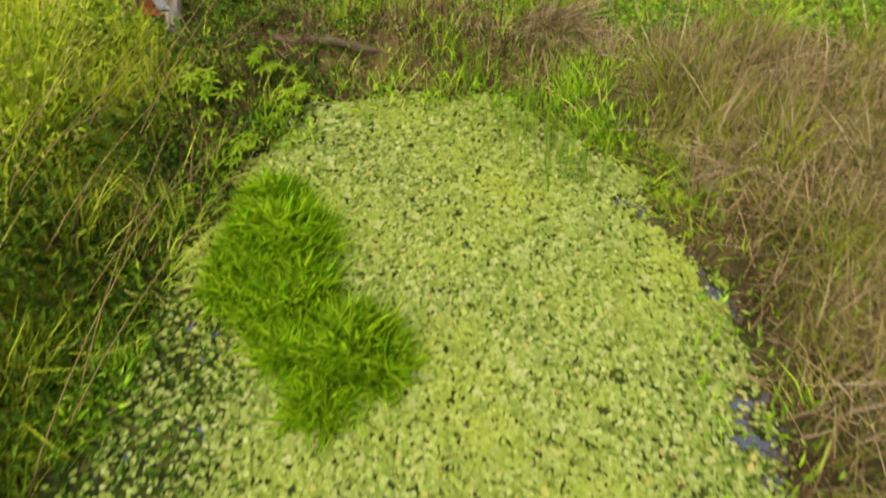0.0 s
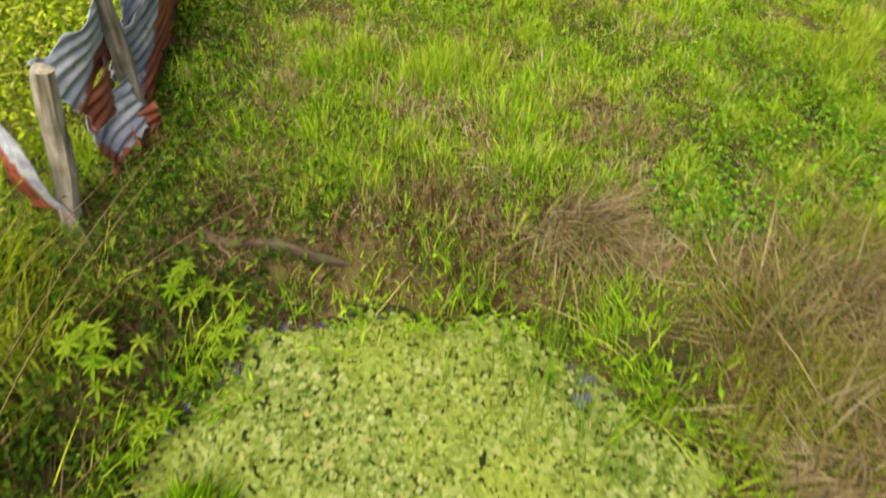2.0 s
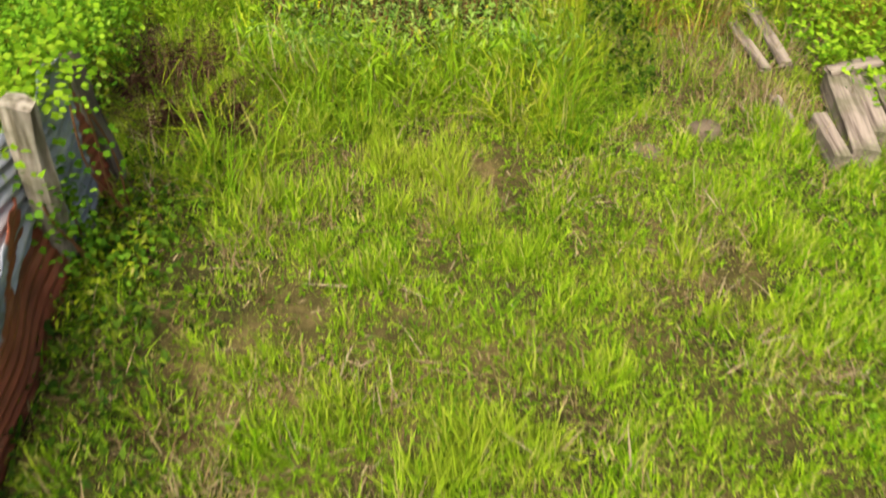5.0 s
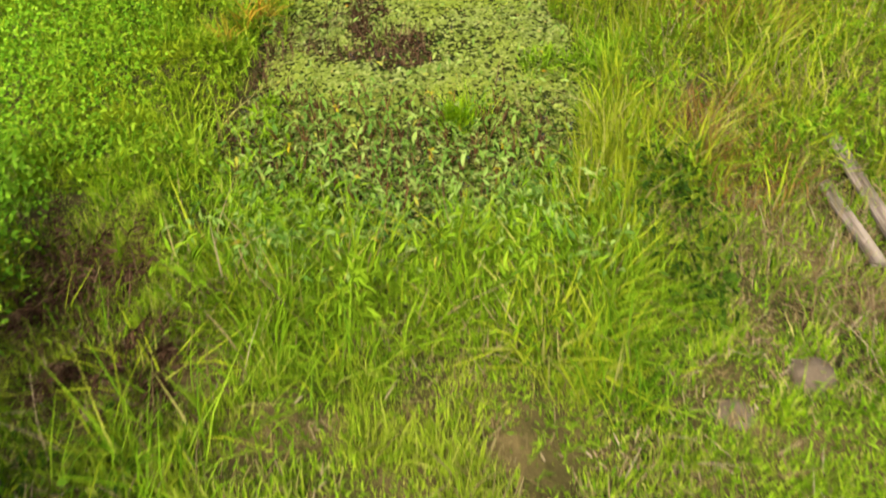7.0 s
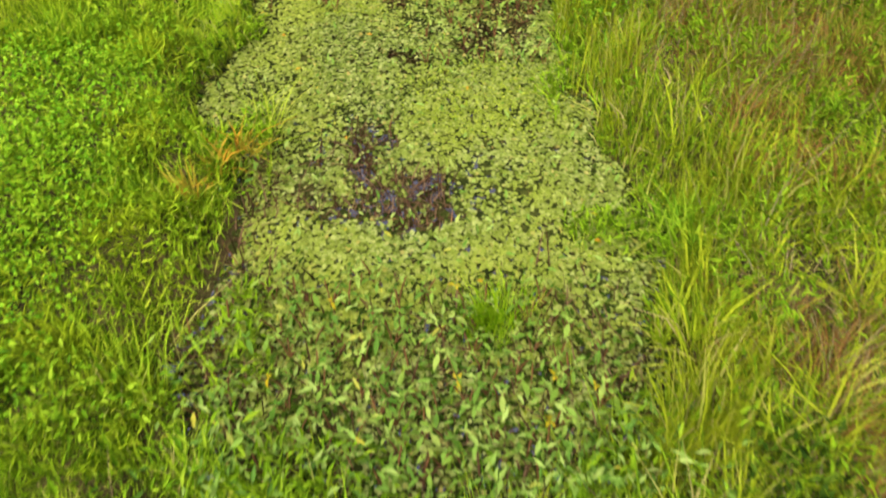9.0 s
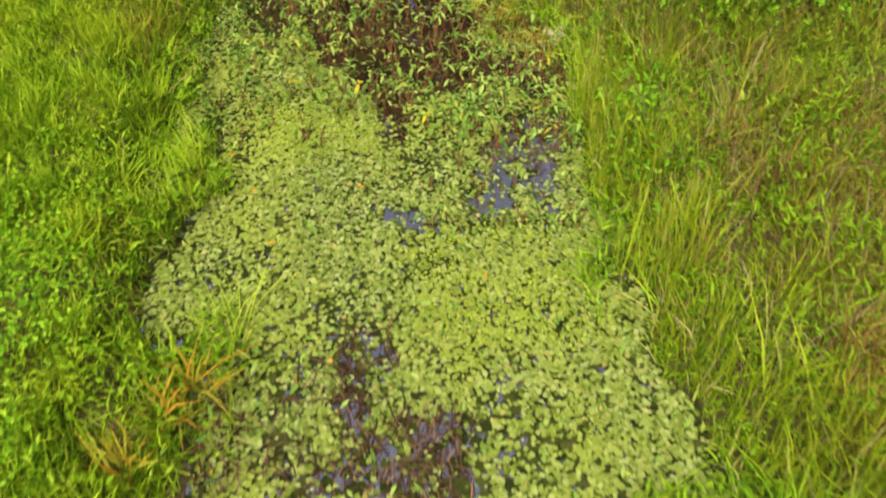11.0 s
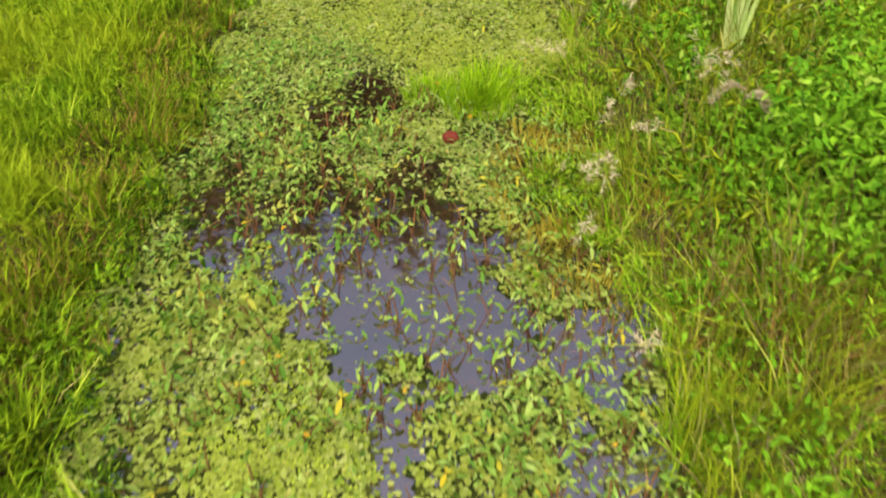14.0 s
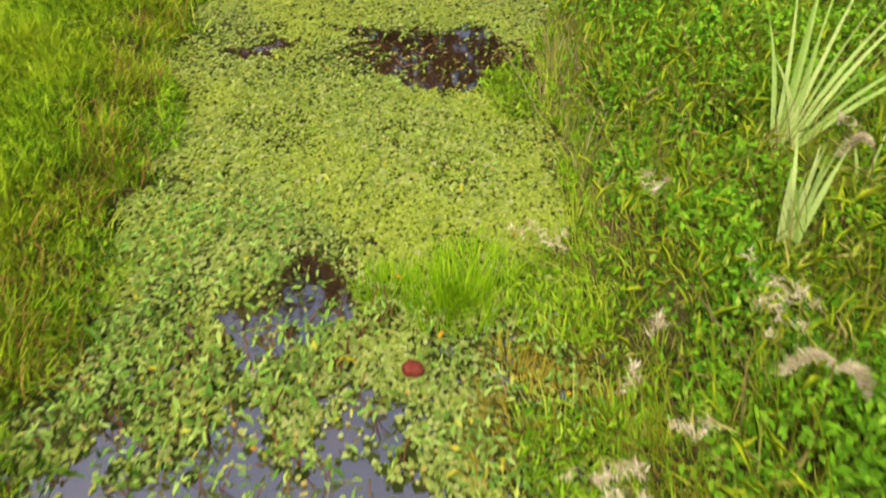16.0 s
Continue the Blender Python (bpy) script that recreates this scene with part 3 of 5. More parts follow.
DROWNED = leafy("dark_drowned_leaves", [(0.0, (0.012, 0.017, 0.004)), (0.6, (0.026, 0.034, 0.007)), (1.0, (0.045, 0.05, 0.011))], None, 1, 0.8, 0.05, gloss=0.02)
drowned("drowned_pond_weed", -1.7, 1.65, -0.9, 4.2, 1100, "dark leaves filling the gaps in the floating weed of the pond")
drowned("drowned_weed_beyond", -1.7, 1.65, -4.2, -0.9, 700, "dark leaves filling the gaps in the weed on the rest of the pond")
drowned("drowned_ditch_weed", -2.6, 1.2, 8.8, 21.6, 620, "dark leaves filling the gaps in the floating weed of the ditch")


def single_leaves(owner, area, count):
    """The weed leaves that lie on top of the mat, each an object of its own."""
    shapes = []
    for i in range(4):
        v, f = leaves(np.zeros((3, 3)) + [[0, 0, 0]], np.array([0.034, 0.03, 0.027]), np.array([0.95, 1.0, 0.9]), np.array([0.2, 2.3, 4.4]) + i, np.array([0.12, 0.2, 0.15]), np.zeros(3))
        shapes.append(bulk("floating_leaf", v, f, WEED_ONE))
    pos = floating(*area, 60)
    for p in pos[:count]:
        part("floating_leaf", shapes[rng.integers(4)], owner, at=pose(p[0], p[1], 0.022, 0, 0, rng.uniform(0, 360)))


single_leaves(pond_weed, (-1.2, 1.3, 1.4, 4.0), 280)
single_leaves(ditch_weed, (-2.0, 0.7, 15.2, 19.0), 280)

# ---- grass and low plants on the banks ----


def on_land(x, y):
    return step(shore(x, y), -0.02, 0.1)


def lawn_weight(x, y):
    bare = step(patches(x, y, 0.33, 51) * 0.6 + patches(x, y, 0.12, 52) * 0.4, 0.28, 0.55)
    w = np.where(y < 5.6, 0.45, 0.8) + np.where(y < 5.6, 0.55, 0.2) * bare
    w = w * (1 - 0.6 * box(x, y, -1.2, 0.9, 4.1, 5.0, 0.4)) * (1 - 0.7 * box(x, y, -1.5, 0.5, 3.8, 4.55, 0.2)) * (1 - 0.6 * box(x, y, -1.9, -1.05, 4.2, 7.6, 0.25))
    w = w * (1 - 0.8 * box(x, y, 1.1, 3.5, -4, 4.1, 0.3)) * (1 - 0.75 * blob(x, y, 1.75, 9.0, 0.6, 0.9))
    w = w * (1 - 0.9 * box(x, y, -6, -1.75, -4, 4.3, 0.2)) * (1 - 0.8 * box(x, y, 1.1, 4, 14.0, 22, 0.3))
    return w * on_land(x, y)


p = np.concatenate([sow(-3.4, 3.3, 3.9, 9.6, 7600, lawn_weight), sow(-4.2, 2.2, 9.6, 21.5, 950, lawn_weight), sow(-3, 3, 0.8, 3.7, 3000, lawn_weight)])
clumps = 0.55 + 0.9 * step(patches(p[:, 0], p[:, 1], 0.16, 53), 0.3, 0.75)
grass("meadow_grass", p, 0.05, 0.12, 0.008, GRASS, "short green and yellowing meadow grass with bare patches", 0.24, 0.35, tall=clumps, tousled=True)
p = sow(-4.2, 4.2, 3.8, 21.8, 1050, lambda x, y: on_land(x, y) * (1 - 0.75 * box(x, y, -1.8, 0.5, 3.8, 4.6, 0.2)) * (0.3 + 0.7 * step(patches(x, y, 0.5, 61), 0.4, 0.65)) * (1 - box(x, y, 1.0, 5, 13.8, 23, 0.3)))
grass("lush_grass", p, 0.07, 0.17, 0.008, LUSH, "longer lush green grass in tufts through the meadow", 0.35, 0.5, tousled=True)


p = sow(-4.3, -1.5, 9.2, 21.5, 3000, lambda x, y: on_land(x, y) * (1 - 0.6 * box(x, y, -6, -2.2, 9, 12.2, 0.3)))
p = p[rng.random(len(p)) < 0.3 + 0.35 * step(patches(p[:, 0], p[:, 1], 0.25, 179), 0.35, 0.65)]
spiky("bank_turf", p, 0.10, 0.04, 0.09, 0.14, TURF, "rank yellow-green turf along the ditch")
p = sow(-4.3, -1.5, 9.2, 21.5, 3600, lambda x, y: on_land(x, y) * (0.25 + 0.75 * step(patches(x, y, 0.22, 180) * 0.6 + patches(x, y, 0.09, 181) * 0.4, 0.3, 0.55)) * (1 - 0.7 * box(x, y, -6, -2.2, 9, 12.2, 0.3)))
grass("bank_grass", p, 0.10, 0.26, 0.009, TURF, "upright yellow-green grass along the ditch", 0.38, 0.5, tousled=True, tall=0.6 + 0.4 * step(p[:, 1], 11.5, 13.0))
p = sow(-2.7, -1.4, 9.3, 13.2, 1100, lambda x, y: on_land(x, y) * step(patches(x, y, 0.3, 184), 0.3, 0.6))
foliage("yellow_herbs_on_bank", p, np.full(len(p), 0.2), 0.03, 0.06, 0.35, LUSH, "yellow-green herbs between the ditch and the ground cover", flat=0.7)
p = sow(-1.9, 3.4, 4.3, 9.2, 1300, lambda x, y: on_land(x, y) * (0.25 + 0.75 * step(patches(x, y, 0.4, 55), 0.3, 0.6)))
spiky("meadow_turf", p, 0.05, 0.03, 0.07, 0.16, LUSH, "small green leaves in the meadow turf")
def muddy(x, y):
    return box(x, y, -1.8, -1.25, 9.7, 11.5, 0.15)


def wet_margin(x, y):
    """The bare, wet strip between the pond and its dry bank."""
    return box(x, y, 1.0, 2.4, -4, 2.9, 0.25)


def near_water(x, y):
    s = shore(x, y)
    return step(s, -0.06, 0.0) * step(-s, -0.3, -0.12) * (1 - 0.85 * muddy(x, y)) * np.where(y > 8, 0.25 + 0.75 * step(patches(x, y, 0.35, 192), 0.4, 0.65), 1) * (1 - 0.8 * box(x, y, -2, 0.6, 2.8, 4.6, 0.2)) * (1 - 0.85 * wet_margin(x, y))


p = sow(-3.2, 2.0, 0.5, 22.5, 1500, near_water)
grass("bank_edge_grass", p, 0.10, 0.28, 0.009, GRASS, "grass hanging over the water's edge", 0.5, 0.5)

p = sow(-0.9, 1.7, 3.6, 4.8, 1500, lambda x, y: step(shore(x, y), -0.08, 0.0) * step(-shore(x, y), -0.38, -0.2) * (1 - 0.75 * box(x, y, -1.5, 0.1, 3.6, 5, 0.15)) * (0.25 + 0.75 * step(patches(x, y, 0.12, 183), 0.35, 0.6)))
p[:, 2] = np.maximum(p[:, 2], 0)
grass("pond_end_sedge", p, 0.12, 0.3, 0.008, LUSH, "upright green sedge along the pond's end", 0.25, 0.3, tousled=True)

# Low dark leaves fill the gaps between the weed and the bank.
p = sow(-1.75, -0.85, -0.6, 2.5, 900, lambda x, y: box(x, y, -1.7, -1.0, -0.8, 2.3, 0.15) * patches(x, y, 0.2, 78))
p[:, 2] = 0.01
foliage("dark_bank_leaves", p, np.full(len(p), 0.06), 0.03, 0.07, 0.35, DARK_AND_SHADE, "dark leaves between the floating weed and the bank", "water plants", 0.5)
p = sow(1.1, 1.9, 0.5, 3.8, 1600, lambda x, y: step(shore(x, y), -0.14, 0.0) * step(-shore(x, y), -0.38, -0.15) * (0.4 + 0.6 * patches(x, y, 0.15, 193)))
p[:, 2] = np.maximum(p[:, 2], 0.0)
grass("wet_dead_litter", p, 0.08, 0.25, 0.008, BROWN, "wet dark dead litter along the pond's edge", 0.9, 0.3, sink=0.0, category="litter", tousled=True)
p = sow(-1.6, 0.9, 3.9, 5.0, 2600, lambda x, y: step(shore(x, y), -0.05, 0.05) * box(x, y, -1.4, 0.7, 3.9, 4.7, 0.15) * (0.3 + 0.7 * patches(x, y, 0.2, 79)))
grass("brown_litter_at_pond_end", p, 0.05, 0.18, 0.008, BROWN, "brown dead litter on the pond's end", 1.1, 0.2, sink=-0.01, category="litter", tousled=True)

# The dark leaf colour lowers the brightness of this corner.
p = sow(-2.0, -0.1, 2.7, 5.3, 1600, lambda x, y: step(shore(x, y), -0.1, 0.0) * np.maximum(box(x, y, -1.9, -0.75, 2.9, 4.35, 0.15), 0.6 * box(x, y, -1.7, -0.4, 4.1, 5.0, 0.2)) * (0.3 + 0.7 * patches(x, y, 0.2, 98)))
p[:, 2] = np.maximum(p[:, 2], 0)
foliage("dark_corner_weeds", p, np.full(len(p), 0.14), 0.03, 0.08, 0.35, DARK_AND_SHADE, "dark green weeds in the corner of the pond", flat=0.7)

# tall grass on the left bank of the pond
left_tall = lambda x, y: on_land(x, y) * box(x, y, -6, -1.62, -4, 4.25, 0.12)
p = sow(-4.2, -1.4, -0.5, 4.6, 4000, lambda x, y: left_tall(x, y) * (1 - 0.4 * box(x, y, -2.5, -1, -1, 3.0, 0.3)))
grass("tall_bank_grass", p, 0.22, 0.58, 0.0075, TALL, "tall rank yellow-green grass on the pond bank", 0.4, 0.5, tall=0.55 + 0.6 * step(-p[:, 0], 1.6, 2.3))
# Shade on the lower bank is put into these leaves' dark colour.
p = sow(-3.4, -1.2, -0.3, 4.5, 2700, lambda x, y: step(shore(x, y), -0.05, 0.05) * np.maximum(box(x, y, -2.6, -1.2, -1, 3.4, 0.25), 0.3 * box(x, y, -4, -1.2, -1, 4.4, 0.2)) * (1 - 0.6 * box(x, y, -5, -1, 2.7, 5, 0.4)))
foliage("shade_bank_weeds", p, 0.30 * step(-p[:, 0], 1.4, 2.0) + 0.08, 0.04, 0.09, 0.3, DARK_AND_SHADE, "weeds darkened for bank shade, overhanging the pond's edge", flat=0.7)
p = sow(-4.2, -1.9, -0.5, 4.4, 1500, lambda x, y: left_tall(x, y) * (1 - 0.75 * box(x, y, -2.7, -1, -1, 2.6, 0.3)))
foliage("bank_weeds", p, 0.5 * step(-p[:, 0], 1.5, 2.2) + 0.06, 0.03, 0.075, 0.22, TALL, "narrow yellow-green leaves of bank weeds", flat=0.9)
p = sow(-2.1, -1.2, 2.2, 4.4, 900, lambda x, y: step(shore(x, y), -0.1, 0.0) * box(x, y, -1.95, -1.2, 0, 4.2, 0.15))
grass("dead_thatch", p, 0.15, 0.4, 0.006, BROWN, "dark dead stems at the foot of the bank", 0.9, 0.3)

# dry bank on the right of the pond
right_dry = lambda x, y: on_land(x, y) * box(x, y, 1.25, 6, -4, 4.4, 0.2) * (1 - 0.75 * box(x, y, 1.0, 1.62, -4, 2.8, 0.2))
p = sow(1.2, 3.6, 0.3, 4.9, 1300, lambda x, y: right_dry(x, y) * (0.15 + 0.85 * step(patches(x, y, 0.6, 71), 0.3, 0.6)))
grass("dead_straw", p, 0.15, 0.5, 0.0065, STRAW, "matted dead straw lying on the dry bank", 1.15, 0.2, sink=-0.02, tousled=True, category="straw")
p = sow(1.2, 3.6, 0.3, 4.9, 2100, right_dry)
grass("olive_bank_grass", p, 0.1, 0.3, 0.007, OLIVE, "olive and brown half-dry bank grass", 0.7, 0.4)
p = sow(0.9, 4.3, 7.6, 10.6, 1300, lambda x, y: on_land(x, y) * blob(x, y, 1.75, 9.0, 0.75, 1.0))
grass("dead_straw_by_ditch", p, 0.08, 0.25, 0.006, STRAW, "short dead straw on trodden soil beside the ditch", 1.1, 0.2, sink=0.0, category="straw")
p = sow(-1.8, 3.2, 4.1, 8.7, 3200, lambda x, y: on_land(x, y) * (0.1 + 0.9 * step(1 - patches(x, y, 0.33, 51) * 0.6 - patches(x, y, 0.12, 52) * 0.4, 0.46, 0.7)) * (0.3 + 0.7 * box(x, y, -1.2, 1.5, 4.2, 5.7, 0.4)))
grass("dead_thatch_on_meadow", p, 0.05, 0.16, 0.007, STRAW, "bits of dead straw-coloured thatch through the meadow", 1.2, 0.2, sink=-0.03, category="straw", tousled=True)
# Dark leaf colour stands for the shade of fence and bush.
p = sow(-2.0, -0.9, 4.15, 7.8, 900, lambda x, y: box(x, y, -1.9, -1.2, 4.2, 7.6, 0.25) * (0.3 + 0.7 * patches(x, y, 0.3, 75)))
foliage("shade_weeds_by_fence", p, np.full(len(p), 0.12), 0.03, 0.07, 0.5, DARK_AND_SHADE, "weeds darkened for shade along the foot of the iron fence", flat=0.7)
p = sow(-1.75, -0.8, 4.3, 7.6, 700, lambda x, y: step(patches(x, y, 0.3, 76), 0.45, 0.7))
grass("brown_litter_by_fence", p, 0.05, 0.16, 0.008, BROWN, "brown dead litter at the foot of the fence", 1.15, 0.2, sink=-0.02, category="litter", tousled=True)

p = sow(-1.8, 1.6, 4.2, 6.2, 900, lambda x, y: on_land(x, y) * step(patches(x, y, 0.28, 175) * 0.6 + patches(x, y, 0.09, 176) * 0.4, 0.5, 0.66) * box(x, y, -1.9, 0.9, 4.2, 5.6, 0.4))
grass("brown_thatch_on_meadow", p, 0.05, 0.14, 0.008, BROWN, "brown dead thatch between the grass near the pond", 1.2, 0.2, sink=-0.02, category="litter", tousled=True)
p = sow(0.9, 3.2, 4.2, 7.4, 1000, lambda x, y: (0.3 + 0.7 * step(patches(x, y, 0.3, 177), 0.3, 0.6)) * np.maximum(blob(x, y, 1.95, 5.35, 0.5, 0.95), 0.8 * blob(x, y, 2.5, 7.0, 0.6, 0.6)))
foliage("green_weeds_in_meadow", p, np.full(len(p), 0.10), 0.02, 0.042, 0.55, ROUND, "bright green broad-leaved weeds in the meadow", flat=0.7)

# tall grass closing the near end of the ditch
ditch_end = lambda x, y: box(x + 0.5 * (patches(x, y, 0.4, 190) - 0.5), y + 1.3 * (patches(x, y, 0.4, 191) - 0.5), -1.5, 0.95, 7.75, 9.15, 0.2) * (1 - blob(x, y, -1.5, 8.1, 0.42, 0.5)) * (0.25 + 0.75 * step(patches(x, y, 0.22, 95), 0.25, 0.6))
p = sow(-1.9, 1.2, 7.3, 10.0, 1500, ditch_end)
grass("tall_ditch_end_grass", p, 0.16, 0.42, 0.010, LUSH, "tall lush arching grass at the end of the ditch", 0.4, 0.7, tousled=True)
p = sow(-1.9, 1.2, 7.3, 10.0, 700, ditch_end)
grass("pale_ditch_end_grass", p, 0.16, 0.42, 0.009, TALL, "yellow-green seeding grass at the end of the ditch", 0.4, 0.6, tousled=True)
p = sow(-1.9, 1.2, 7.5, 9.5, 220, ditch_end)
grass("dry_stems_at_ditch_end", p, 0.2, 0.5, 0.006, STRAW, "dry straw stems among the tall grass", 0.5, 0.5, tousled=True, category="straw")
p = sow(-2.0, 1.0, 7.8, 9.8, 1500, lambda x, y: box(x, y, -1.3, 0.8, 8.2, 9.7, 0.25) * (0.3 + 0.7 * patches(x, y, 0.25, 96)))
spiky("ditch_end_weeds", p, 0.3, 0.04, 0.10, 0.2, LUSH, "leafy green weeds among the tall grass")
p = sow(-1.6, 0.9, 8.1, 9.9, 900, lambda x, y: box(x, y, -1.2, 0.75, 8.5, 9.7, 0.25) * (0.2 + 0.8 * step(patches(x, y, 0.3, 97), 0.3, 0.7)))
p[:, 2] = np.maximum(p[:, 2], 0)
foliage("pale_marsh_leaves", p, np.full(len(p), 0.3), 0.04, 0.085, 0.3, ARROW, "pale grey-green pointed leaves at the ditch end", flat=0.6)

# plants that creep out over the water from both banks
def creeping(x, y):
    s = shore(x, y)
    reach = 0.05 + 0.45 * step(patches(x, y, 0.45, 91), 0.35, 0.85)
    return step(s + reach, 0.0, 0.08) * step(-s, -0.2, -0.05) * (0.3 + 0.7 * patches(x, y, 0.15, 92)) * (1 - 0.85 * muddy(x, y)) * (1 - 0.88 * wet_margin(x, y)) * (1 - 0.75 * box(x, y, -1.2, 0.9, 3.6, 4.6, 0.2))


p = sow(-3.0, 1.9, 0.6, 21.5, 3000, creeping)
p[:, 2] = np.maximum(p[:, 2], 0.0)
spiky("creeping_edge_plants", p, 0.12, 0.03, 0.09, 0.24, LUSH, "green plants creeping from the bank over the water", "plants")
p = sow(-3.0, 1.9, 0.6, 21.5, 900, creeping)
p[:, 2] = np.maximum(p[:, 2], 0.0)
grass("trailing_edge_grass", p, 0.12, 0.32, 0.008, GRASS, "grass trailing over the water's edge", 0.7, 0.7)

p = sow(-3.0, -1.6, 14.0, 20.5, 800, lambda x, y: step(shore(x, y), -0.05, 0.05) * step(-shore(x, y), -0.4, -0.2))
grass("rusty_litter_on_ditch_edge", p, 0.1, 0.3, 0.007, RUSSET, "rusty brown dead litter along the ditch edge", 0.8, 0.4, sink=-0.03, category="litter", tousled=True)

# right bank of the ditch
hollow = lambda x, y: 0.12 + 0.88 * step(patches(x, y, 0.38, 111) * 0.6 + patches(x, y, 0.15, 112) * 0.4, 0.36, 0.56)
p = sow(0.85, 4.2, 9.0, 15.0, 1500, lambda x, y: on_land(x, y) * np.maximum(step(patches(x, y, 0.55, 113), 0.5, 0.72), 0.9 * blob(x, y, 1.85, 12.9, 0.65, 1.2)))
grass("russet_grass", p, 0.12, 0.32, 0.007, RUSSET, "russet dying grass in patches on the ditch bank", 0.45, 0.4, tousled=True)
p = sow(0.5, 1.6, 8.9, 14.2, 1500, lambda x, y: step(shore(x, y), -0.04, 0.02) * step(-shore(x, y), -0.4, -0.25))
p[:, 2] = np.maximum(p[:, 2], 0)
grass("rush_along_ditch", p, 0.25, 0.5, 0.008, TALL, "upright yellow-green rushes along the ditch", 0.15, 0.25, tousled=True)
p = sow(0.8, 4.2, 9.0, 15, 2300, lambda x, y: on_land(x, y) * (0.3 + 0.7 * step(patches(x, y, 0.3, 114), 0.35, 0.6)) * box(x, y, 0.7, 5, 9.2, 14.6, 0.3))
spiky("bank_herbs", p, 0.26, 0.03, 0.075, 0.2, LUSH, "narrow green leaves in the tall bank grass")
p = sow(0.7, 1.9, 11.8, 15.2, 1900, lambda x, y: on_land(x, y) * box(x, y, 0.7, 1.1, 12.2, 14.8, 0.2) * (0.2 + 0.8 * step(patches(x, y, 0.25, 185), 0.35, 0.6)))
foliage("leafy_herbs_by_ditch", p, 0.1 + 0.35 * patches(p[:, 0], p[:, 1], 0.3, 186), 0.03, 0.07, 0.42, BROAD, "green leafy herbs crowding the ditch edge", flat=0.7)
# Leaves coloured dark where the left bank edge lies in shade.
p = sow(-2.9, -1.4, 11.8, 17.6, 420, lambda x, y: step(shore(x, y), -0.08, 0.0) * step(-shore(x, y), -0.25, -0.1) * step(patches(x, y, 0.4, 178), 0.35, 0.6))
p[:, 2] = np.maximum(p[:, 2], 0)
foliage("shade_weeds_on_ditch_edge", p, np.full(len(p), 0.16), 0.04, 0.10, 0.3, DARK_AND_SHADE, "weeds darkened for bank shade, hanging over the ditch edge", flat=0.7)
# Dark green overhang, with the same bank shade in its colour.
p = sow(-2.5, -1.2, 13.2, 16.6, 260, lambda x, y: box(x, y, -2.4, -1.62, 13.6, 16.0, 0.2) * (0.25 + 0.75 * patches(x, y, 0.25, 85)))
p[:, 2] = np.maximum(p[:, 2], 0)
foliage("shade_leaves_over_ditch", p, np.full(len(p), 0.2), 0.04, 0.1, 0.3, DARK_AND_SHADE, "dark green leaves, bank shade in their colour, hanging over the ditch", flat=0.7)
p = sow(0.6, 4.3, 8.8, 14.8, 1700, lambda x, y: on_land(x, y) * hollow(x, y) * (0.4 + 0.6 * box(x, y, 1.4, 6, 11.2, 14.3, 0.3)) * box(x, y, 0.7, 5, 9.2, 14.4, 0.3))
grass("seeding_bank_grass", p, 0.14, 0.36, 0.008, OLIVE, "tall olive seeding grass on the ditch bank", 0.4, 0.5, tousled=True, tall=0.6 + 0.6 * step(p[:, 1], 10.5, 12.5))
p = sow(0.6, 4.3, 8.8, 15, 1300, lambda x, y: on_land(x, y) * hollow(x, y) * (1 - 0.75 * box(x, y, 1.45, 6, 11.4, 14.2, 0.3)) * box(x, y, 0.7, 5, 9.2, 14.6, 0.3))
grass("green_bank_grass", p, 0.14, 0.36, 0.011, TALL, "tall green grass on the ditch bank", 0.45, 0.6, tousled=True)
shrubs = lambda x, y: on_land(x, y) * box(x, y, 0.95, 6, 14.3, 24, 0.25)
p = sow(0.7, 4.3, 13.8, 21.5, 4200, lambda x, y: shrubs(x, y) * (0.25 + 0.75 * step(patches(x, y, 0.26, 122) * 0.6 + patches(x, y, 0.1, 123) * 0.4, 0.34, 0.56)))
hum = 0.06 + (0.06 + 0.48 * patches(p[:, 0], p[:, 1], 0.42, 81)) * step(p[:, 0], 0.8, 1.5) * (1 - 0.8 * blob(p[:, 0], p[:, 1], 1.75, 16.4, 0.3, 0.5)) * (1 - 0.7 * blob(p[:, 0], p[:, 1], 2.2, 17.5, 0.45, 0.5))
foliage("leafy_bank_shrubs", p, hum, 0.03, 0.075, 0.45, BROAD, "bright green leafy shrubs covering the ditch bank", "shrubs", 0.75)
p = sow(0.7, 4.4, 14.0, 21.5, 350, shrubs)
spiky("grass_in_shrubs", p, 0.3, 0.08, 0.2, 0.08, TALL, "yellow-green grass leaves growing through the shrubs")
p = sow(1.3, 4.6, 13.8, 16.2, 1800, lambda x, y: blob(x, y, 2.2, 15.0, 0.9, 0.7))
foliage("tall_leafy_shrub", p, np.full(len(p), 0.85), 0.04, 0.08, 0.42, BROAD, "tall dark green leafy shrub on the ditch bank", "shrubs", 0.7)
p = sow(0.5, 4.4, 14.0, 21.5, 420, lambda x, y: on_land(x, y))
grass("stems_in_shrubs", p, 0.3, 0.65, 0.006, OLIVE, "thin grass stalks standing among the shrubs", 0.35, 0.25)
p = sow(0.0, 1.4, 14.0, 17.0, 3000, lambda x, y: blob(x + 0.3 * (patches(x, y, 0.3, 194) - 0.5), y, 0.48, 15.65, 0.48, 1.0))
p[:, 2] = np.maximum(p[:, 2], 0)
grass("ochre_water_grass", p, 0.05, 0.13, 0.011, OCHRE, "ochre-green grass growing out into the ditch", 0.6, 0.4)
